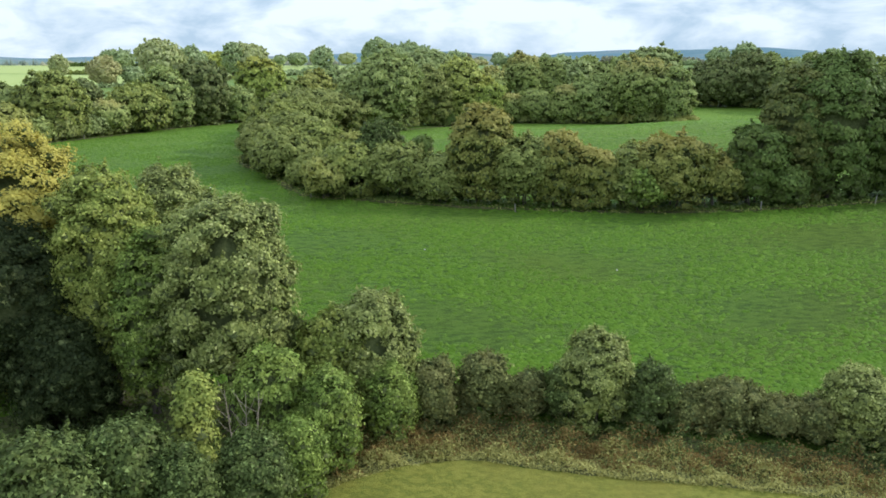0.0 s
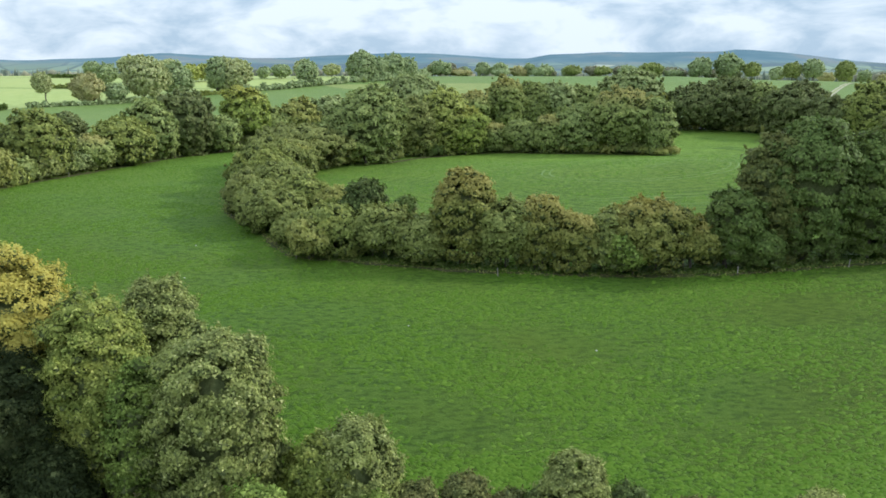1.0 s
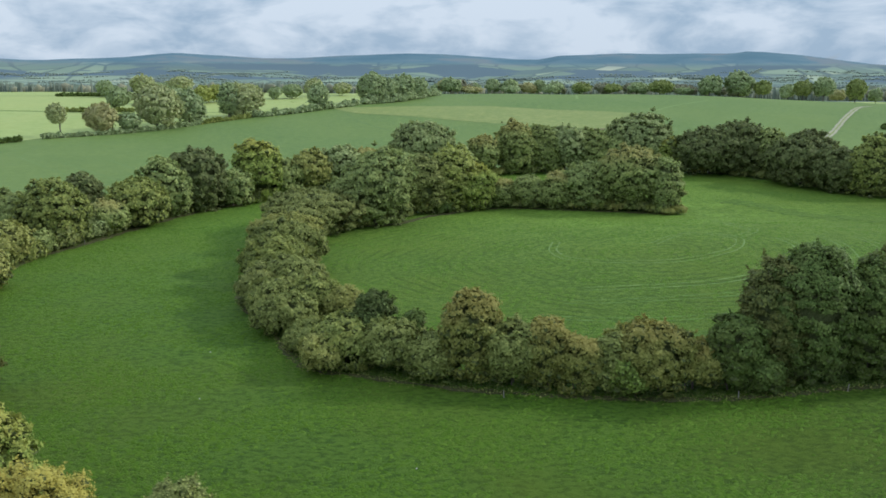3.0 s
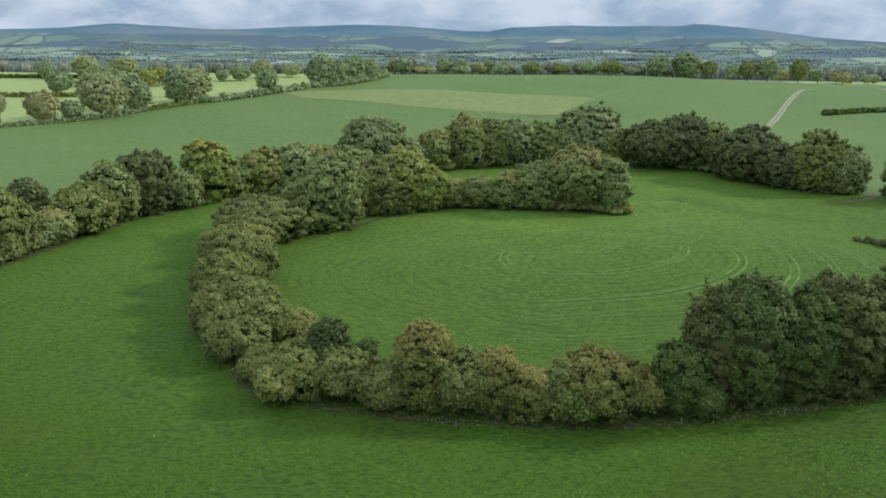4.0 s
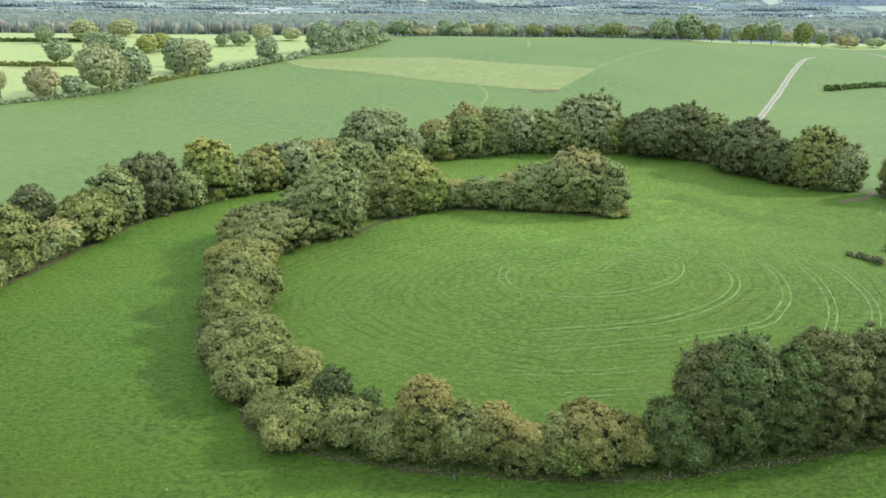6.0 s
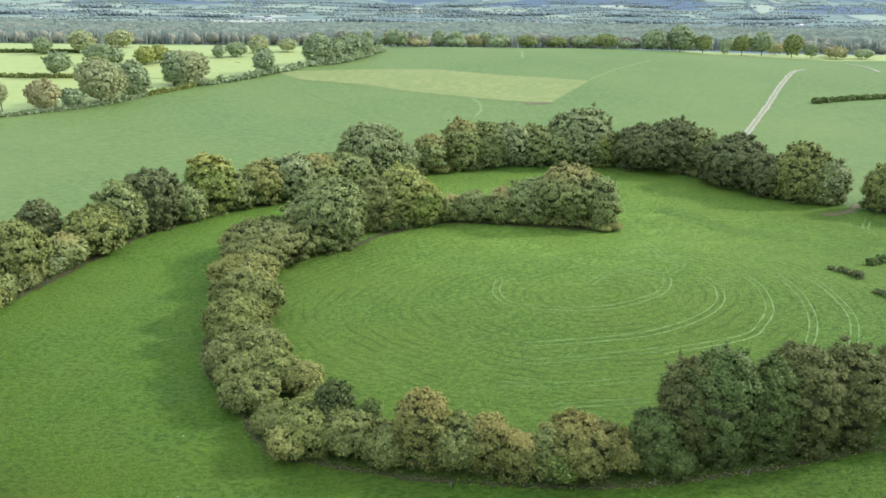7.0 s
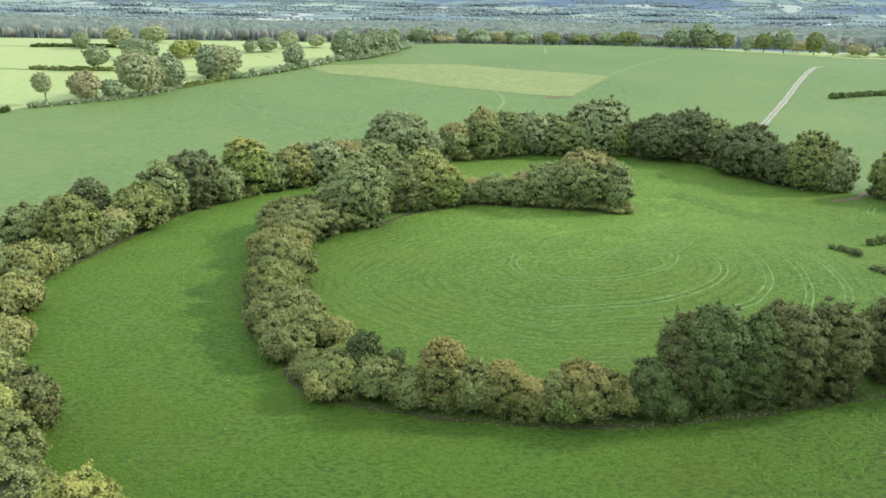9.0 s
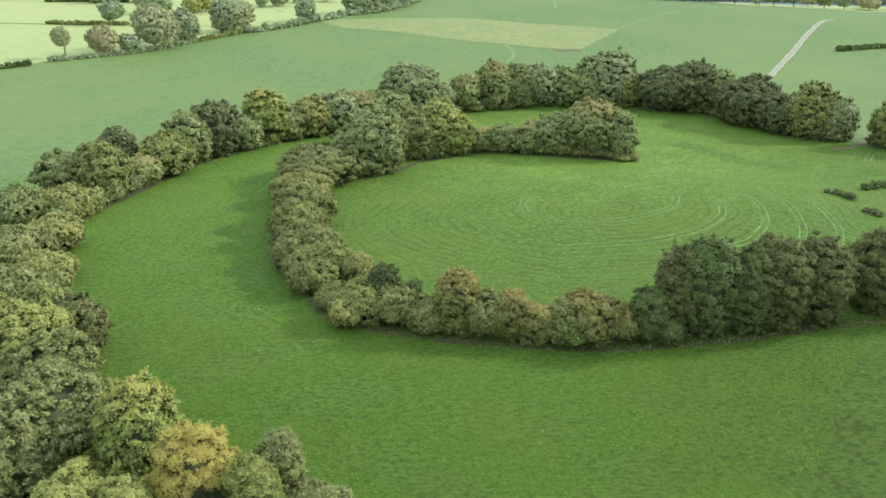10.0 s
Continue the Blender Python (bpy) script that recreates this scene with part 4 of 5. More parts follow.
field_tree("hazegreen", -271.1, 721.4, 15.3, 12.5)
field_tree("hazeolive", -244.5, 733.8, 20.4, 16.1)
field_tree("hazeolive", -231.0, 788.0, 23.8, 13.6)
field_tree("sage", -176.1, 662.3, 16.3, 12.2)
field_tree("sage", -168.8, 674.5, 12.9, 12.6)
field_tree("hazegreen", -208.1, 655.6, 20.0, 14.2)
field_tree("hazegreen", -198.7, 660.5, 14.6, 11.4)
field_tree("hazegreen", -84.5, 621.1, 16.6, 16.8)
field_tree("hazeolive", -103.8, 743.8, 17.9, 13.0)
field_tree("hazeolive", -81.7, 754.7, 16.1, 9.6)
field_tree("hazegreen", -129.2, 705.3, 11.4, 9.0)
field_tree("hazegreen", -117.7, 715.4, 15.4, 10.8)
field_tree("hazegreen", -50.7, 671.1, 23.1, 21.3)
field_tree("hazegreen", -27.6, 700.0, 22.2, 18.1)
field_tree("hazegreen", -16.2, 722.9, 17.2, 15.4)
field_tree("hazegreen", -37.7, 682.3, 14.5, 16.2)
crest_tree("hazegreen", 260.0, 838.0, 21.0, 18.5)
crest_tree("hazegreen", 289.0, 842.0, 25.0, 24.0)
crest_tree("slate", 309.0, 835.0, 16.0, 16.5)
crest_tree("hazegreen", 331.0, 836.0, 7.0, 7.0)
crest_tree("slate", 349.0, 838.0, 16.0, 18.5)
crest_tree("hazegreen", 369.0, 838.0, 19.0, 21.5)
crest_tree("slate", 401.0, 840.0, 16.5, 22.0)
crest_tree("hazegreen", 423.0, 845.0, 12.0, 14.0)
crest_tree("hazerust", 447.0, 842.0, 20.0, 11.0)
crest_tree("hazegreen", 473.6, 842.0, 18.0, 9.0)
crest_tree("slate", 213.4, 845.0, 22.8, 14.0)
crest_tree("hazegreen", 236.2, 845.0, 16.1, 7.2)
crest_tree("hazegreen", 109.1, 850.0, 15.7, 9.9)
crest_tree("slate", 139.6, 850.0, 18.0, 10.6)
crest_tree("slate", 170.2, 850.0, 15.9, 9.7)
crest_tree("hazegreen", 192.5, 850.0, 16.0, 9.8)
crest_tree("hazegreen", 12.9, 842.0, 18.7, 14.5)
crest_tree("hazerust", 32.1, 848.0, 17.8, 6.8)
crest_tree("hazegreen", 70.6, 850.0, 17.8, 7.1)
near_tree("gold", -33.1, 66.0, 12.0, 18.9)
# these two near-black trees fill the shade under the near crowns
near_tree("shadeleaf", -30.8, 60.0, 9.7, 13.3)
near_tree("shadeleaf", -25.7, 56.0, 6.9, 8.1)
near_tree("lime", -23.8, 60.5, 7.1, 15.6)
near_tree("silver", -22.3, 70.0, 7.8, 15.9)
near_tree("silver", -14.8, 57.5, 9.1, 16.1)
near_tree("sapling", -20.4, 58.5, 5.3, 12.5)
near_tree("lime", -7.6, 57.0, 5.6, 8.2)
near_tree("silver", -5.0, 57.5, 6.2, 9.3)
near_tree("sapling", -10.7, 51.5, 4.7, 7.8)
near_tree("sapling", -7.1, 50.8, 3.8, 6.7)
near_tree("lime", -14.0, 46.0, 2.5, 8.1)
near_tree("sapling", -3.5, 55.0, 3.8, 5.4)
near_tree("deep", -16.6, 42.5, 4.8, 7.4)
near_tree("deep", -19.6, 39.5, 5.7, 7.7)
near_tree("deep", -13.3, 41.5, 3.8, 5.9)
near_tree("deep", -10.2, 43.5, 4.4, 5.9)
near_tree("sapling", -8.3, 47.0, 3.2, 5.2)
near_tree("thorn", -0.9, 57.0, 3.9, 4.6)
near_tree("thorn", 2.9, 58.0, 3.7, 4.7)
near_tree("thorn", 5.9, 58.0, 3.5, 3.5)
near_tree("silver", 10.6, 57.5, 5.2, 6.3)
near_tree("deep", 8.7, 57.0, 3.0, 4.4)
near_tree("deep", 14.3, 56.5, 3.5, 4.7)
near_tree("thorn", 17.1, 56.5, 3.8, 2.7)
near_tree("thorn", 19.8, 56.3, 4.8, 3.6)
near_tree("thorn", 22.9, 55.5, 4.2, 2.6)
near_tree("thorn", 25.3, 55.0, 4.0, 2.7)
near_tree("silver", 27.5, 54.0, 4.8, 5.3)
near_tree("deep", 30.4, 53.5, 4.6, 4.0)
near_tree("silver", -58.6, 84.0, 20.2, 16.2)
near_tree("yellowtop", -44.5, 77.0, 12.7, 19.7)
near_tree("yellow", -72.6, 106.0, 15.3, 17.4)
near_tree("oldolive", -64.7, 96.0, 17.5, 14.4)
near_tree("yellow", -48.5, 60.0, 10.7, 16.0)
near_tree("yellow", -41.5, 60.0, 8.8, 15.5)
near_tree("lime", -24.4, 62.0, 8.6, 17.1)
near_tree("olive", -62.6, 76.0, 13.7, 15.8)

ring_bush("tan", 74.5, 263.5, 5.0, 2.6)
ring_bush("tan", 71.0, 261.5, 4.0, 1.8)

# low growth that closes the hedges between the trees
FILL = random.Random(5)
for points, gap, low, high in (([(-100, 165), (-98, 195), (-93, 222), (-79, 265), (-57, 293), (-32, 312), (-5, 331)], 5.5, 3.5, 6.0),
                               ([(5, 338), (40, 357), (75, 364), (100, 360), (122, 349), (141, 324), (152, 307), (163, 299.5)], 8.0, 2.5, 4.2),
                               ([(-78, 131), (-88, 152)], 5.0, 4.5, 6.5),
                               ([(-22, 249), (-5, 266), (20, 279), (45, 275), (70, 266)], 6.0, 2.5, 4.5)):
    for x, y in rounded(points, gap):
        hedge_bush(FILL.choice(["moss", "olive", "slate", "dark", "olive", "tan"]), x + FILL.uniform(-1, 1), y + FILL.uniform(-1, 1), FILL.uniform(6.0, 8.5), FILL.uniform(low, high))


def low_hedge(points, w, h, c, label, leaf=0.6, ragged=0.0):
    """A clipped field hedge: one row of dense low growth."""
    line = rounded(points, w * 0.8)
    rng = np.random.default_rng(int(abs(line[0, 0])) + 7)
    root = tagged(new("hedge"), label, "hedge", "field hedges")
    root.location = (*line[0], float(land(*line[0])))
    vs, fs, cvs, cfs, n, m = [], [], [], [], 0, 0
    for x, y in line:
        hh = h * rng.uniform(0.7 - 0.35 * ragged, 1.2 + 0.5 * ragged)
        v, f, cv, cf = crown_arrays(rng, w * rng.uniform(0.9, 1.3), hh, -0.1 * h, leaf * 1.45, 1.0, 0.45 * h, 0.02, 0.0, 0.0)
        o = np.array([x - line[0, 0], y - line[0, 1], float(land(x, y)) - root.location[2]])
        vs.append(v + o), fs.append(f + n), cvs.append(cv + o), cfs.append(cf + m)
        n, m = n + len(v), m + len(cv)
    part("foliage", mesh_of("foliage", np.vstack(vs), np.vstack(fs), [LEAF[c]]), root)
    part("inner_core", mesh_of("inner_core", np.vstack(cvs), np.vstack(cfs), [INNER_SHADE]), root)
    return root


low_hedge([(122.3, 214), (125.2, 211), (126.8, 206.5)], 1.5, 1.3, "dusk", "low ragged thorn hedge by the ring field", 0.4, 1.0)
low_hedge([(125.3, 195.8), (127.5, 192)], 1.5, 1.2, "dusk", "short broken piece of low thorn hedge", 0.4, 1.0)
low_hedge([(137.3, 221), (146.2, 226), (165, 232)], 1.7, 1.5, "dark", "low dark hedge running out from the ring", 0.45, 0.8)
low_hedge([(268, 520), (300, 532), (345, 545), (420, 555)], 3.6, 2.2, "darkgreen", "clipped dark hedge in the far pasture", 1.3)
low_hedge([(-262, 600), (-232.4, 596), (-207.4, 596)], 3.0, 2.4, "moss", "clipped hedge between pale fields", 1.1)
low_hedge([(-312, 728), (-249.6, 736)], 3.0, 2.0, "dark", "clipped hedge between pale fields", 1.5)
low_hedge([(-300, 371), (-255, 412), (-229, 438), (-215, 450)], 2.6, 2.2, "dark", "clipped dark hedge beside a field gateway", 1.0, 0.4)
low_hedge([(-208, 462), (-184, 481), (-161, 503.5), (-143, 531)], 2.4, 1.7, "hazegreen", "low boundary hedge below the field trees", 1.0, 1.0)
low_hedge([(-143, 531), (-122, 565.5)], 2.4, 1.6, "moss", "low boundary hedge below the field trees", 1.0, 1.0)
low_hedge([(-118, 570), (-93, 596), (-60.6, 650)], 4.0, 3.0, "hazegreen", "ragged boundary hedge below the field trees", 1.2, 1.0)
low_hedge([(-54, 660), (-29, 685), (0, 770)], 5.0, 4.5, "hazegreen", "tall ragged boundary hedge up to the crest", 1.3, 1.0)


# ---- woods and far hedgerows ----
def wood(name, count, place, size, colour, label, seed, pointed):
    rng = np.random.default_rng(seed)
    vs, fs = [], []
    x, y, s = place(rng, count)
    z = land(x, y)
    n = 0
    for i in range(count):
        h, w = size * s[i], size * s[i] * rng.uniform(0.4, 0.55) * (0.65 if pointed else 2.1 if size > 9 else 3.2)
        if pointed:
            k = 3
            rows = [(0.06, 1.0), (0.45, 0.62)]
            ang = np.arange(k) / k * 6.283 + rng.uniform(0, 6)
            v = [np.stack([x[i] + w / 2 * r * rng.uniform(0.75, 1.2, k) * np.cos(ang), y[i] + w / 2 * r * rng.uniform(0.75, 1.2, k) * np.sin(ang), z[i] + h * (t + rng.uniform(-0.05, 0.05, k))], 1) for t, r in rows]
            v = np.vstack(v + [np.array([[x[i], y[i], z[i] + h]])])
            f = [(j, (j + 1) % k, k + (j + 1) % k) for j in range(k)] + [(j, k + (j + 1) % k, k + j) for j in range(k)]
            f += [(k + j, k + (j + 1) % k, 2 * k) for j in range(k)]
            f = np.array(f)
        else:
            ball, f = (OCT_V, OCT_F) if size < 9 else (ICO_V, ICO_F)
            v = ball * rng.uniform(0.6, 1.25, (len(ball), 1)) * (w / 2, w / 2, h / 2) + (x[i], y[i], z[i] + h * 0.48)
        vs.append(v), fs.append(f + n)
        n += len(v)
    ob = new(name, mesh_of(name, np.vstack(vs), np.vstack(fs), [LEAF[colour]]))
    return tagged(ob, label, "wood", kind="stuff")


def belt(rng, n):
    x = rng.uniform(-900, 1100, n)
    y = 940 + 1050 * rng.uniform(0, 1, n) ** 1.7 + 30 * np.sin(x / 140)
    return x, y, rng.uniform(0.6, 1.1, n)


def canopy(name, mat, label, seed):
    """The closed roof of the wood: crown beside crown, each with its own height."""
    rng = np.random.default_rng(seed)
    xs, ys = np.arange(-1500, 1700, 6.5), np.arange(926, 2080, 11.0)
    gx, gy = np.meshgrid(xs, ys)
    gx = gx + rng.uniform(-2.6, 2.6, gx.shape)
    gy = gy + rng.uniform(-4, 4, gy.shape)
    stand = 0.5 + 0.3 * np.sin(gx / 170 + 1.4 * np.sin(gy / 210)) + 0.2 * np.sin(gx / 61 + gy / 90)
    top = 9 + 5 * stand + rng.uniform(-4.6, 4.6, gx.shape)
    inside = (gy > 985 + 30 * np.sin(gx / 140)) & (gy < 2010 + 70 * np.sin(gx / 230) + 40 * np.sin(gx / 90)) & (np.abs(gx - 100) < 1560)
    gz = land(gx.ravel(), gy.ravel()).reshape(gx.shape) + np.where(inside, top, -1.0)
    n, m = len(xs), len(ys)
    k = (np.arange(m - 1)[:, None] * n + np.arange(n - 1)[None]).ravel()
    faces = np.vstack([np.stack([k, k + 1, k + n], 1), np.stack([k + 1, k + n + 1, k + n], 1)])
    ob = new(name, mesh_of(name, np.stack([gx.ravel(), gy.ravel(), gz.ravel()], 1), faces, [mat]))
    return tagged(ob, label, "wood", kind="stuff")


def canopy_material():
    m, t, b = material("wood canopy")
    pos = t.nodes.new("ShaderNodeNewGeometry").outputs["Position"]
    single = noise_of(t, pos, 0.12, 4.0, 0.7)
    stand = noise_of(t, pos, 0.006, 4.0, 0.6, (1, 1.6, 0))
    # crown colours are greyed and lightened to paint distance haze
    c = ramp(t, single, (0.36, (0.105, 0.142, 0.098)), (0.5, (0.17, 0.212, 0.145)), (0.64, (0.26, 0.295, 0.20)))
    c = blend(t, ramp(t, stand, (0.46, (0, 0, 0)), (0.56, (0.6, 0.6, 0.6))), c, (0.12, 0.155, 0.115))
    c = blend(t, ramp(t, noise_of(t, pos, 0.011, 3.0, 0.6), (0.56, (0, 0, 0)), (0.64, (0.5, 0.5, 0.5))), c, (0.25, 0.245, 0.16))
    link(t, c, b.inputs["Base Color"])
    b.inputs["Roughness"].default_value = 0.9
    b.inputs["Specular IOR Level"].default_value = 0.05
    return m


def rows_of_trees(rng, n):
    """Hedgerows of the plain, in broken lines along and across it."""
    x, y = [], []
    while len(x) < n:
        cx, cy, g, m = rng.uniform(-1900, 2100), rng.uniform(2050, 3700), rng.choice([0.1, -0.12, 0.3, -0.35, 1.0]), rng.integers(10, 40)
        s = np.arange(m) * rng.uniform(5, 8)
        x += list(cx + s * math.cos(g) + rng.normal(0, 3, m))
        y += list(cy + s * math.sin(g) + rng.normal(0, 3, m))
    return np.array(x[:n]), np.array(y[:n]), rng.uniform(0.5, 1.3, n)


def copses(rng, n):
    c = rng.integers(0, 26, n)
    cx, cy = rng.uniform(-1700, 1900, 26), rng.uniform(2100, 3700, 26)
    return cx[c] + rng.normal(0, 38, n), cy[c] + rng.normal(0, 14, n), rng.uniform(0.6, 1.2, n)


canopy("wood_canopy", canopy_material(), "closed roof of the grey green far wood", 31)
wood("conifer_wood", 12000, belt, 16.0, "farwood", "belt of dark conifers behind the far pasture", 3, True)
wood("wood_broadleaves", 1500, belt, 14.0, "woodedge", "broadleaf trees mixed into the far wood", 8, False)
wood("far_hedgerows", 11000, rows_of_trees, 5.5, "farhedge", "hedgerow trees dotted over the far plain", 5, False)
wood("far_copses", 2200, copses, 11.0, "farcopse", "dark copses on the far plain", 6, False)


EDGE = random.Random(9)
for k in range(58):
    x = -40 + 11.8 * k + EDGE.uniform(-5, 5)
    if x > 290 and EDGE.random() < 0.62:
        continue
    crest_tree(EDGE.choice(["hazegreen", "woodedge", "woodedge", "hazegreen", "hazerust"]), x, 862 + 0.02 * x + EDGE.uniform(-6, 16), EDGE.uniform(10, 16), EDGE.uniform(9, 15))


# ---- dead bracken and rough grass at the near hedge ----
def litter(name, colour, count, place, leaf, label, seed, high):
    rng = np.random.default_rng(seed)
    x, y = place(rng, count)
    swell = np.clip(0.75 + 0.5 * np.sin(x * 1.7 + 2 * np.sin(y)) + 0.35 * np.sin(y * 2.3 + x * 0.6), 0.15, 1.6)
    z = land(x, y) + rng.uniform(0, 1, count) ** 1.3 * high * swell
    nrm = rng.normal(0, 0.6, (count, 3)) + (0, -0.3, 0.6)
    v, f = sprays(rng, np.stack([x, y, z], 1), nrm, leaf, 0.5)
    return tagged(new(name, mesh_of(name, v, f, [LEAF[colour]])), label, "undergrowth", kind="stuff")


VERGE_X = [-8, -5.7, -2.3, 1.7, 5.9, 11, 16, 20.7, 34]
VERGE_Y = [47.5, 50, 51.8, 52.6, 51.6, 50.4, 49.6, 48.6, 46]


def bracken_band(share):
    """Clumps along the verge; share: from the lawn (0) to the hedge (1)."""
    def place(rng, n):
        m = n // 60
        cx = rng.uniform(-7, 34, m)
        cy = np.interp(cx, VERGE_X, VERGE_Y) + np.clip(rng.normal(share, 0.28, m), 0, 1) * 4.6
        k = rng.integers(0, m, n)
        return cx[k] + rng.normal(0, 0.42, n), cy[k] + rng.normal(0, 0.35, n)
    return place


def straw_band(rng, n):
    x = rng.uniform(-9, 36, n)
    edge = np.interp(x, [-8, -5.7, -2.3, 1.7, 5.9, 11, 16, 20.7, 34], [46.8, 49.2, 51, 51.8, 50.6, 49.3, 48.5, 47.5, 45])
    return x, edge + rng.uniform(0, 1, n) ** 1.5 * 2.4


litter("bracken", "bracken", 24000, bracken_band(0.5), 0.17, "russet dead bracken below the near hedge", 11, 1.1)
litter("bramble", "deep", 17000, bracken_band(0.72), 0.17, "green bramble among the dead bracken", 15, 1.0)
litter("undergrowth", "dark", 14000, lambda rng, n: (rng.uniform(-44, -10, n), rng.uniform(42, 62, n)), 0.3, "dark undergrowth below the near trees", 17, 1.0)
litter("dry_weeds", "straw", 15000, bracken_band(0.35), 0.2, "dry tan weeds among the dead bracken", 16, 0.8)
litter("rough_grass", "straw", 16000, straw_band, 0.18, "tan and straw-coloured rough grass beside the lawn", 12, 0.5)


RING_FIELD = [(-34, 205), (-30, 165), (-20, 142), (0, 131), (40, 126), (80, 129), (110, 134), (220, 150), (330, 235), (160, 300), (100, 360), (40, 354), (-8, 330), (-24, 252)]


def tussocks(name, count, seed, inside, mat):
    """Low ridged clumps of longer grass over the pasture."""
    rng = np.random.default_rng(seed)
    y = 58 + 190 * rng.uniform(0, 1, count) ** 1.7
    x = rng.uniform(-0.62, 0.66, count) * (y + 14)
    crowd = np.sin(x / 5.1 + 2 * np.sin(y / 7)) + np.sin(y / 3.3 + 1.5 * np.sin(x / 9)) + rng.normal(0, 0.9, count)
    crowd = (crowd > 0) & (in_polygon(x, y, RING_FIELD) == inside)
    x, y = x[crowd], y[crowd]
    n = len(x)
    g = rng.normal(0, 0.3, n)
    along = rng.uniform(0.16, 0.52, n)
    across = rng.uniform(0.10, 0.26, n)
    tall = rng.uniform(0.07, 0.26, n)
    a, b = np.stack([np.cos(g), np.sin(g)], 1) * along[:, None], np.stack([-np.sin(g), np.cos(g)], 1) * across[:, None]
    c = np.stack([x, y], 1)
    rim = [c - a, c + a * 0.2 - b, c + a, c - a * 0.2 + b]
    rows = [np.column_stack([r, land(r[:, 0], r[:, 1]) - 0.02]) for r in rim]
    ridge = [np.column_stack([c + a * 0.1, land(x, y) + tall])]
    v = np.stack(rows + ridge, 1).reshape(-1, 3)
    tri = np.array([(0, 1, 4), (1, 2, 4), (2, 3, 4), (3, 0, 4)])
    f = (tri[None] + (np.arange(n) * 5)[:, None, None]).reshape(-1, 3)
    return tagged(new(name, mesh_of(name, v, f, [mat])), "low tussocks of longer grass in the pasture", "grass", kind="stuff")


tussocks("grass_tussocks", 130000, 21, False, LEAF["tuft"])
tussocks("grass_tussocks", 60000, 22, True, LEAF["meadowtuft"])


def verge_place(points, spread):
    line = rounded(points, 0.5)

    def place(rng, n):
        p = line[rng.integers(0, len(line), n)]
        return p[:, 0] + rng.normal(0, spread, n), p[:, 1] + rng.normal(0, spread, n)
    return place


litter("rough_grass", "tan", 3500, verge_place(RING_FOOT, 0.8), 0.3, "dry rough grass along the foot of the ring hedge", 13, 0.5)
litter("undergrowth", "dark", 9000, verge_place([(x * 0.985 + 0.5, y + 1.2) for x, y in RING_FOOT], 0.8), 0.4, "green undergrowth along the foot of the ring hedge", 14, 0.9)


# ---- a dead shrub among the near bushes ----
def dead_wood():
    m, t, b = material("bleached dead wood")
    pos = t.nodes.new("ShaderNodeNewGeometry").outputs["Position"]
    link(t, ramp(t, noise_of(t, pos, 9.0, 5.0, 0.7, (3, 3, 0.5)), (0.3, (0.20, 0.16, 0.12)), (0.7, (0.40, 0.34, 0.27))), b.inputs["Base Color"])
    b.inputs["Roughness"].default_value = 0.9
    return m


def twig_mesh(name, a, b, r0, r1, bend, mat):
    """One bent tapering stick from a to b."""
    verts, faces, bits, sides = [], [], 5, 5
    a, b = np.array(a, float), np.array(b, float)
    for k in range(bits + 1):
        c = a + (b - a) * k / bits + np.array(bend) * math.sin(math.pi * k / bits)
        r = r0 + (r1 - r0) * k / bits
        verts += [(c[0] + r * math.cos(6.2832 * i / sides), c[1] + r * math.sin(6.2832 * i / sides), c[2]) for i in range(sides)]
    for k in range(bits):
        for i in range(sides):
            p, q = k * sides + i, k * sides + (i + 1) % sides
            faces.append((p, q, q + sides, p + sides))
    return mesh_of(name, verts, faces, [mat], True)


def dead_shrub(x, y, h, seed):
    rng = np.random.default_rng(seed)
    mat = dead_wood()
    root = tagged(new("dead_shrub"), "bare bleached dead shrub standing between leafy bushes", "shrub")
    root.location = (x, y, float(land(x, y)))
    for k in range(3):
        lean = rng.uniform(-0.5, 0.5, 2) + (0.6 * (k - 1), 0)
        top = np.array([lean[0], lean[1], h * rng.uniform(0.85, 1.0)])
        stem = part("stem", twig_mesh("stem", (0.15 * (k - 1), 0, -0.2), top, 0.055, 0.015, (0.12 * (k - 1), 0.05, 0), mat), root)
        for j in range(6):
            t = rng.uniform(0.45, 0.92)
            start = np.array([0.15 * (k - 1), 0, 0]) * (1 - t) + top * t
            end = start + np.array([rng.uniform(-1.0, 1.0), rng.uniform(-0.6, 0.2), rng.uniform(0.7, 1.5)])
            part("branch", twig_mesh("branch", start, end, 0.026, 0.007, (0, 0, -0.1), mat), stem)


dead_shrub(-11.6, 47.6, 7.0, 3)


# ---- fence posts ----
def wood_grey():
    m, t, b = material("weathered wood")
    pos = t.nodes.new("ShaderNodeNewGeometry").outputs["Position"]
    link(t, ramp(t, noise_of(t, pos, 8.0, 5.0, 0.7, (3, 3, 0.4)), (0.3, (0.20, 0.18, 0.15)), (0.7, (0.36, 0.33, 0.28))), b.inputs["Base Color"])
    b.inputs["Roughness"].default_value = 0.85
    return m


POST = wood_grey()


def post_mesh():
    bm = bmesh.new()
    rings = []
    for z, r in ((-0.4, 0.075), (0.0, 0.075), (0.6, 0.07), (1.12, 0.066), (1.2, 0.02)):
        rings.append([bm.verts.new((r * math.cos(a * math.pi / 4), r * math.sin(a * math.pi / 4), z)) for a in range(8)])
    for lo, hi in zip(rings, rings[1:]):
        for i in range(8):
            bm.faces.new((lo[i], lo[(i + 1) % 8], hi[(i + 1) % 8], hi[i]))
    bm.faces.new(rings[-1])
    me = bpy.data.meshes.new("fence_post")
    bm.to_mesh(me)
    bm.free()
    me.materials.append(POST)
    return me


PM = post_mesh()
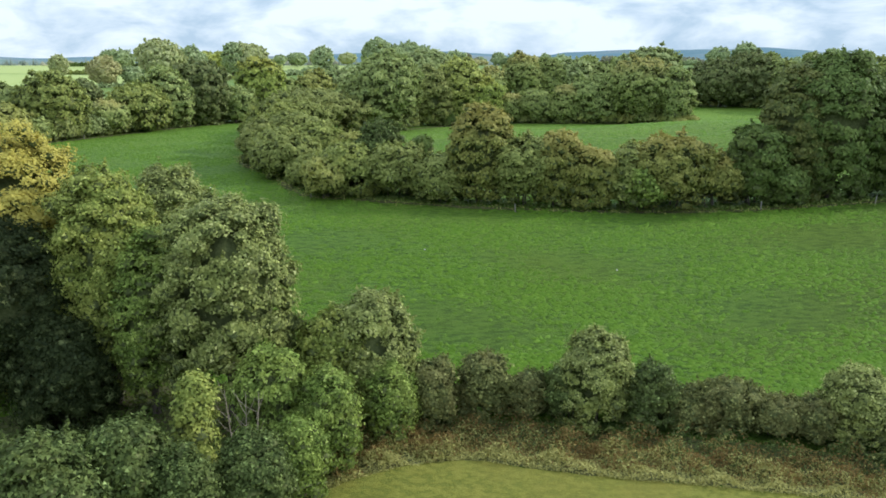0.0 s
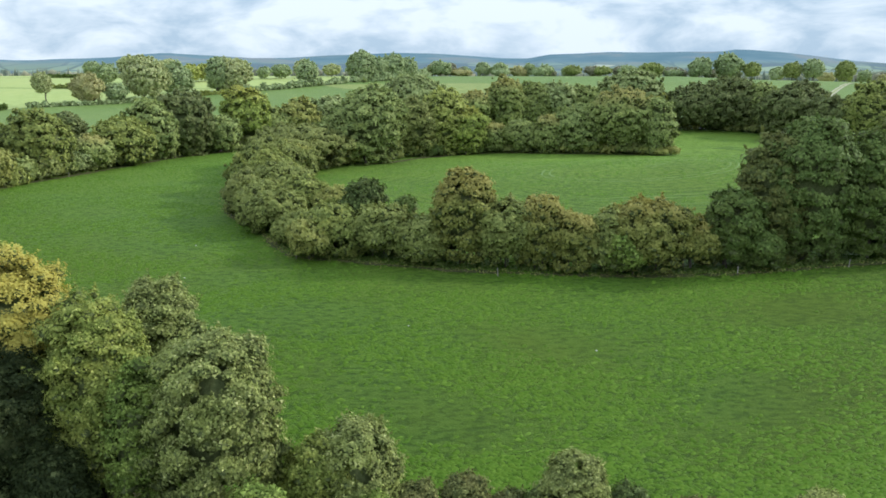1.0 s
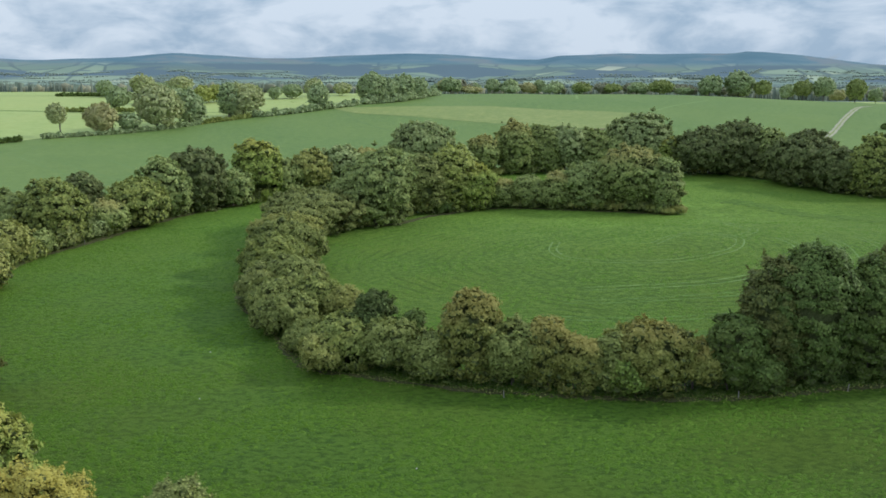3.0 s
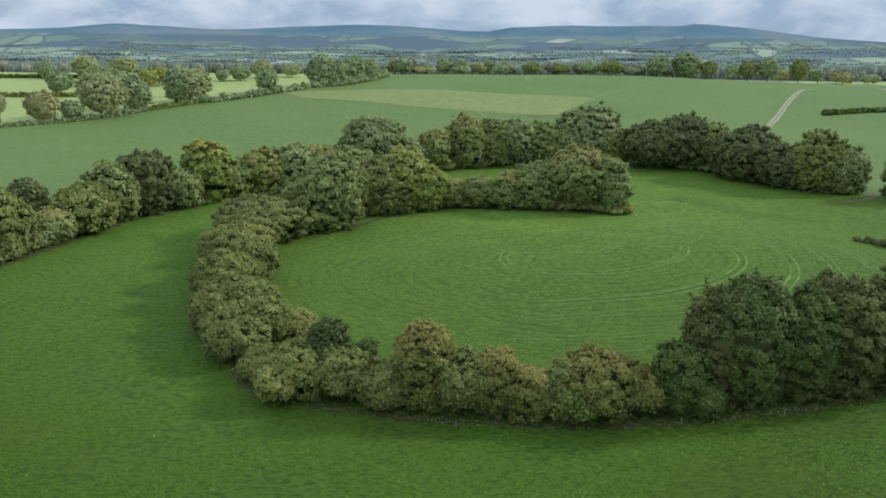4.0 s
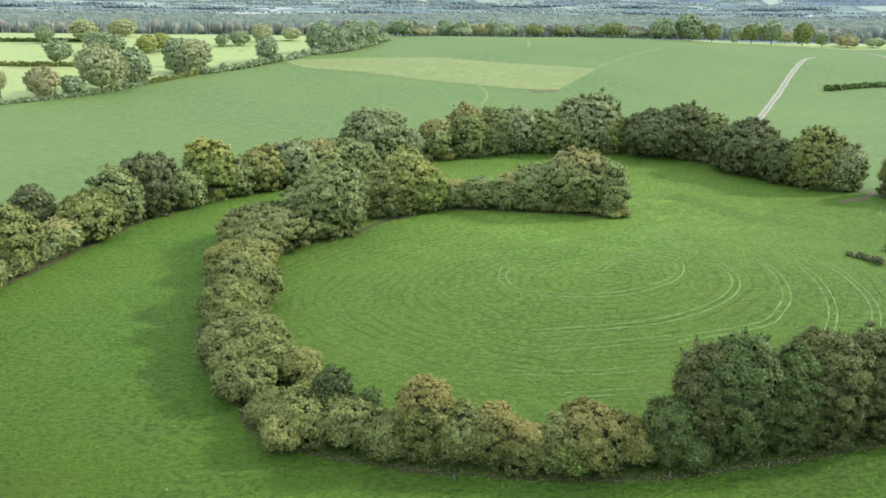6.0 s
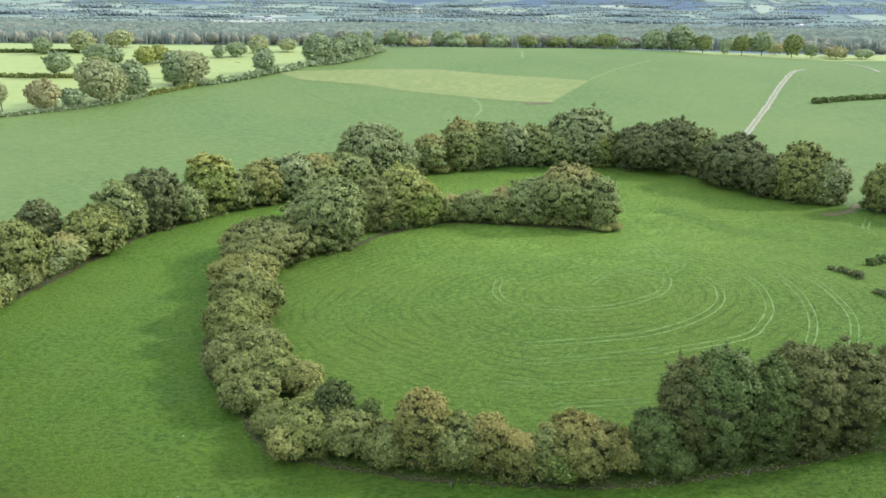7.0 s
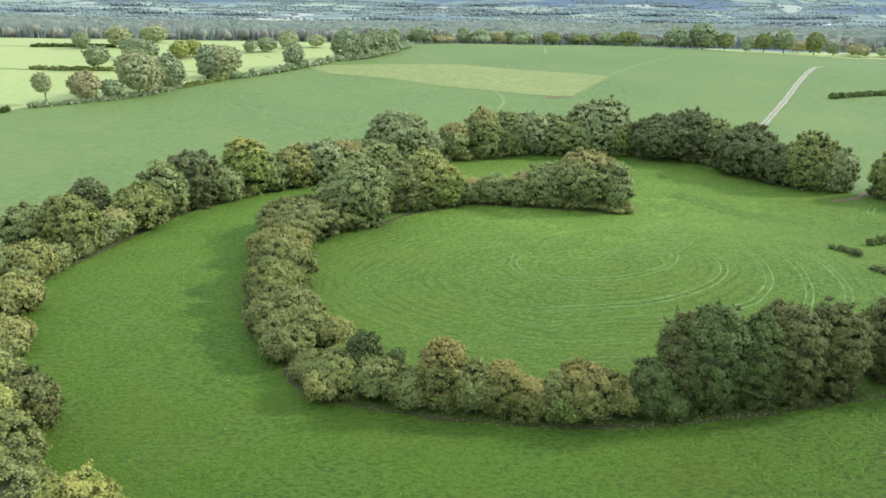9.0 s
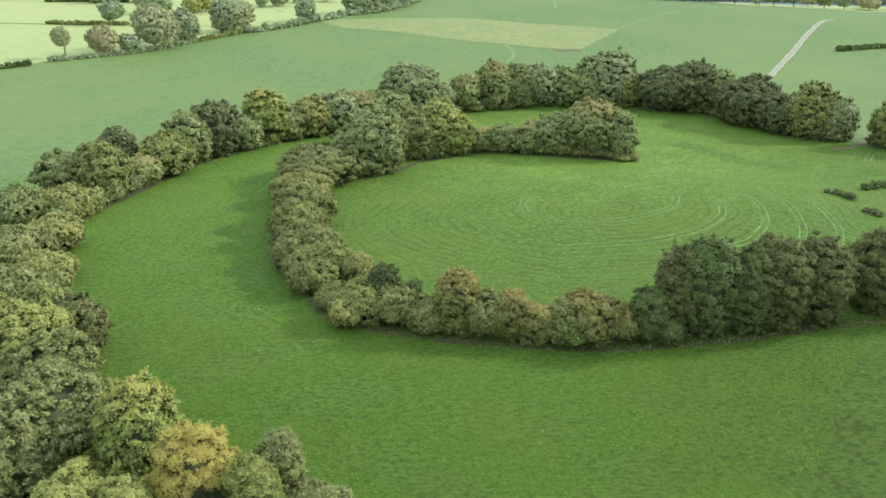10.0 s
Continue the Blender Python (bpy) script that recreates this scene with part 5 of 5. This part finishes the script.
for x, y, lean in ((-19.8, 129.3, 2), (10.2, 120.0, -3), (44, 118.4, -2), (60.3, 119.5, 6), (-89.6, 217.5, 2), (-75.8, 262.6, -2)):
    post = tagged(new("fence_post", PM), "grey weathered wooden fence post at the foot of the hedge", "fence post", "fence posts")
    post.matrix_basis = pose(x, y, float(land(x, y)), lean, lean * 0.6, x * 7)


# ---- pale stones lying in the pasture ----
def stone_mesh():
    bm = bmesh.new()
    bmesh.ops.create_icosphere(bm, subdivisions=2, radius=0.1)
    for v in bm.verts:
        v.co *= 1 + 0.25 * noise.noise(v.co * 9)
        v.co.z *= 0.6
    me = bpy.data.meshes.new("stone")
    bm.to_mesh(me)
    bm.free()
    m, t, b = material("pale stone")
    pos = t.nodes.new("ShaderNodeNewGeometry").outputs["Position"]
    link(t, ramp(t, noise_of(t, pos, 14.0), (0.3, (0.55, 0.54, 0.5)), (0.7, (0.8, 0.79, 0.75))), b.inputs["Base Color"])
    b.inputs["Roughness"].default_value = 0.8
    me.materials.append(m)
    return me


SM = stone_mesh()
for x, y in ((-2.1, 99.4), (81.2, 106.4), (-34, 119), (19, 92), (-37, 137)):
    tagged(new("stone", SM), "small pale stone lying in the grass", "stone", "pale stones").matrix_basis = pose(x, y, float(land(x, y)) + 0.06, 0, 0, x * 40)


# ---- far farmhouses ----
PLASTER, pt, pb = material("white rendered wall")
link(pt, ramp(pt, noise_of(pt, pt.nodes.new("ShaderNodeNewGeometry").outputs["Position"], 0.8), (0.3, (0.72, 0.71, 0.68)), (0.7, (0.82, 0.81, 0.79))), pb.inputs["Base Color"])
SLATE, st, sb = material("slate roof")
link(st, ramp(st, noise_of(st, st.nodes.new("ShaderNodeNewGeometry").outputs["Position"], 1.5), (0.3, (0.10, 0.11, 0.13)), (0.7, (0.17, 0.18, 0.20))), sb.inputs["Base Color"])


def box(x0, x1, y0, y1, z0, z1):
    v = [(x, y, z) for z in (z0, z1) for x, y in ((x0, y0), (x1, y0), (x1, y1), (x0, y1))]
    return v, [(0, 3, 2, 1), (4, 5, 6, 7), (0, 1, 5, 4), (1, 2, 6, 5), (2, 3, 7, 6), (3, 0, 4, 7)]


def house(x, y, turn, size):
    root = tagged(new("farmhouse"), "small white rendered farmhouse with a slate roof on the plain", "house", "far farmhouses")
    v, f = box(-size, size, -4, 4, -2, 5)
    part("wall", mesh_of("wall", v, f, [PLASTER]), root)
    e = size + 0.4
    rv = [(-e, -4.5, 4.9), (e, -4.5, 4.9), (e, 0, 8.4), (-e, 0, 8.4), (-e, 4.5, 4.9), (e, 4.5, 4.9), (-e, 0, 5.0), (e, 0, 5.0)]
    part("roof", mesh_of("roof", rv, [(0, 1, 2, 3), (3, 2, 5, 4), (0, 3, 4, 6), (1, 7, 5, 2), (0, 6, 7, 1), (6, 4, 5, 7)], [SLATE]), root)
    bv, bf = box(size - 1.6, size - 0.4, -0.6, 0.6, 7.0, 9.8)
    part("chimney", mesh_of("chimney", bv, bf, [PLASTER]), root)
    root.matrix_basis = pose(x, y, float(land(x, y)), 0, 0, turn)


for x, y, turn, size in ((-610, 2050, 10, 10), (-640, 2080, 30, 8), (-900, 2400, -15, 11), (60, 2300, 5, 12), (880, 2150, 20, 12), (930, 2170, -10, 9), (1200, 2500, 15, 12), (-330, 2600, 0, 10), (420, 2450, 25, 9), (-1150, 2250, 10, 10)):
    house(x, y, turn, size)
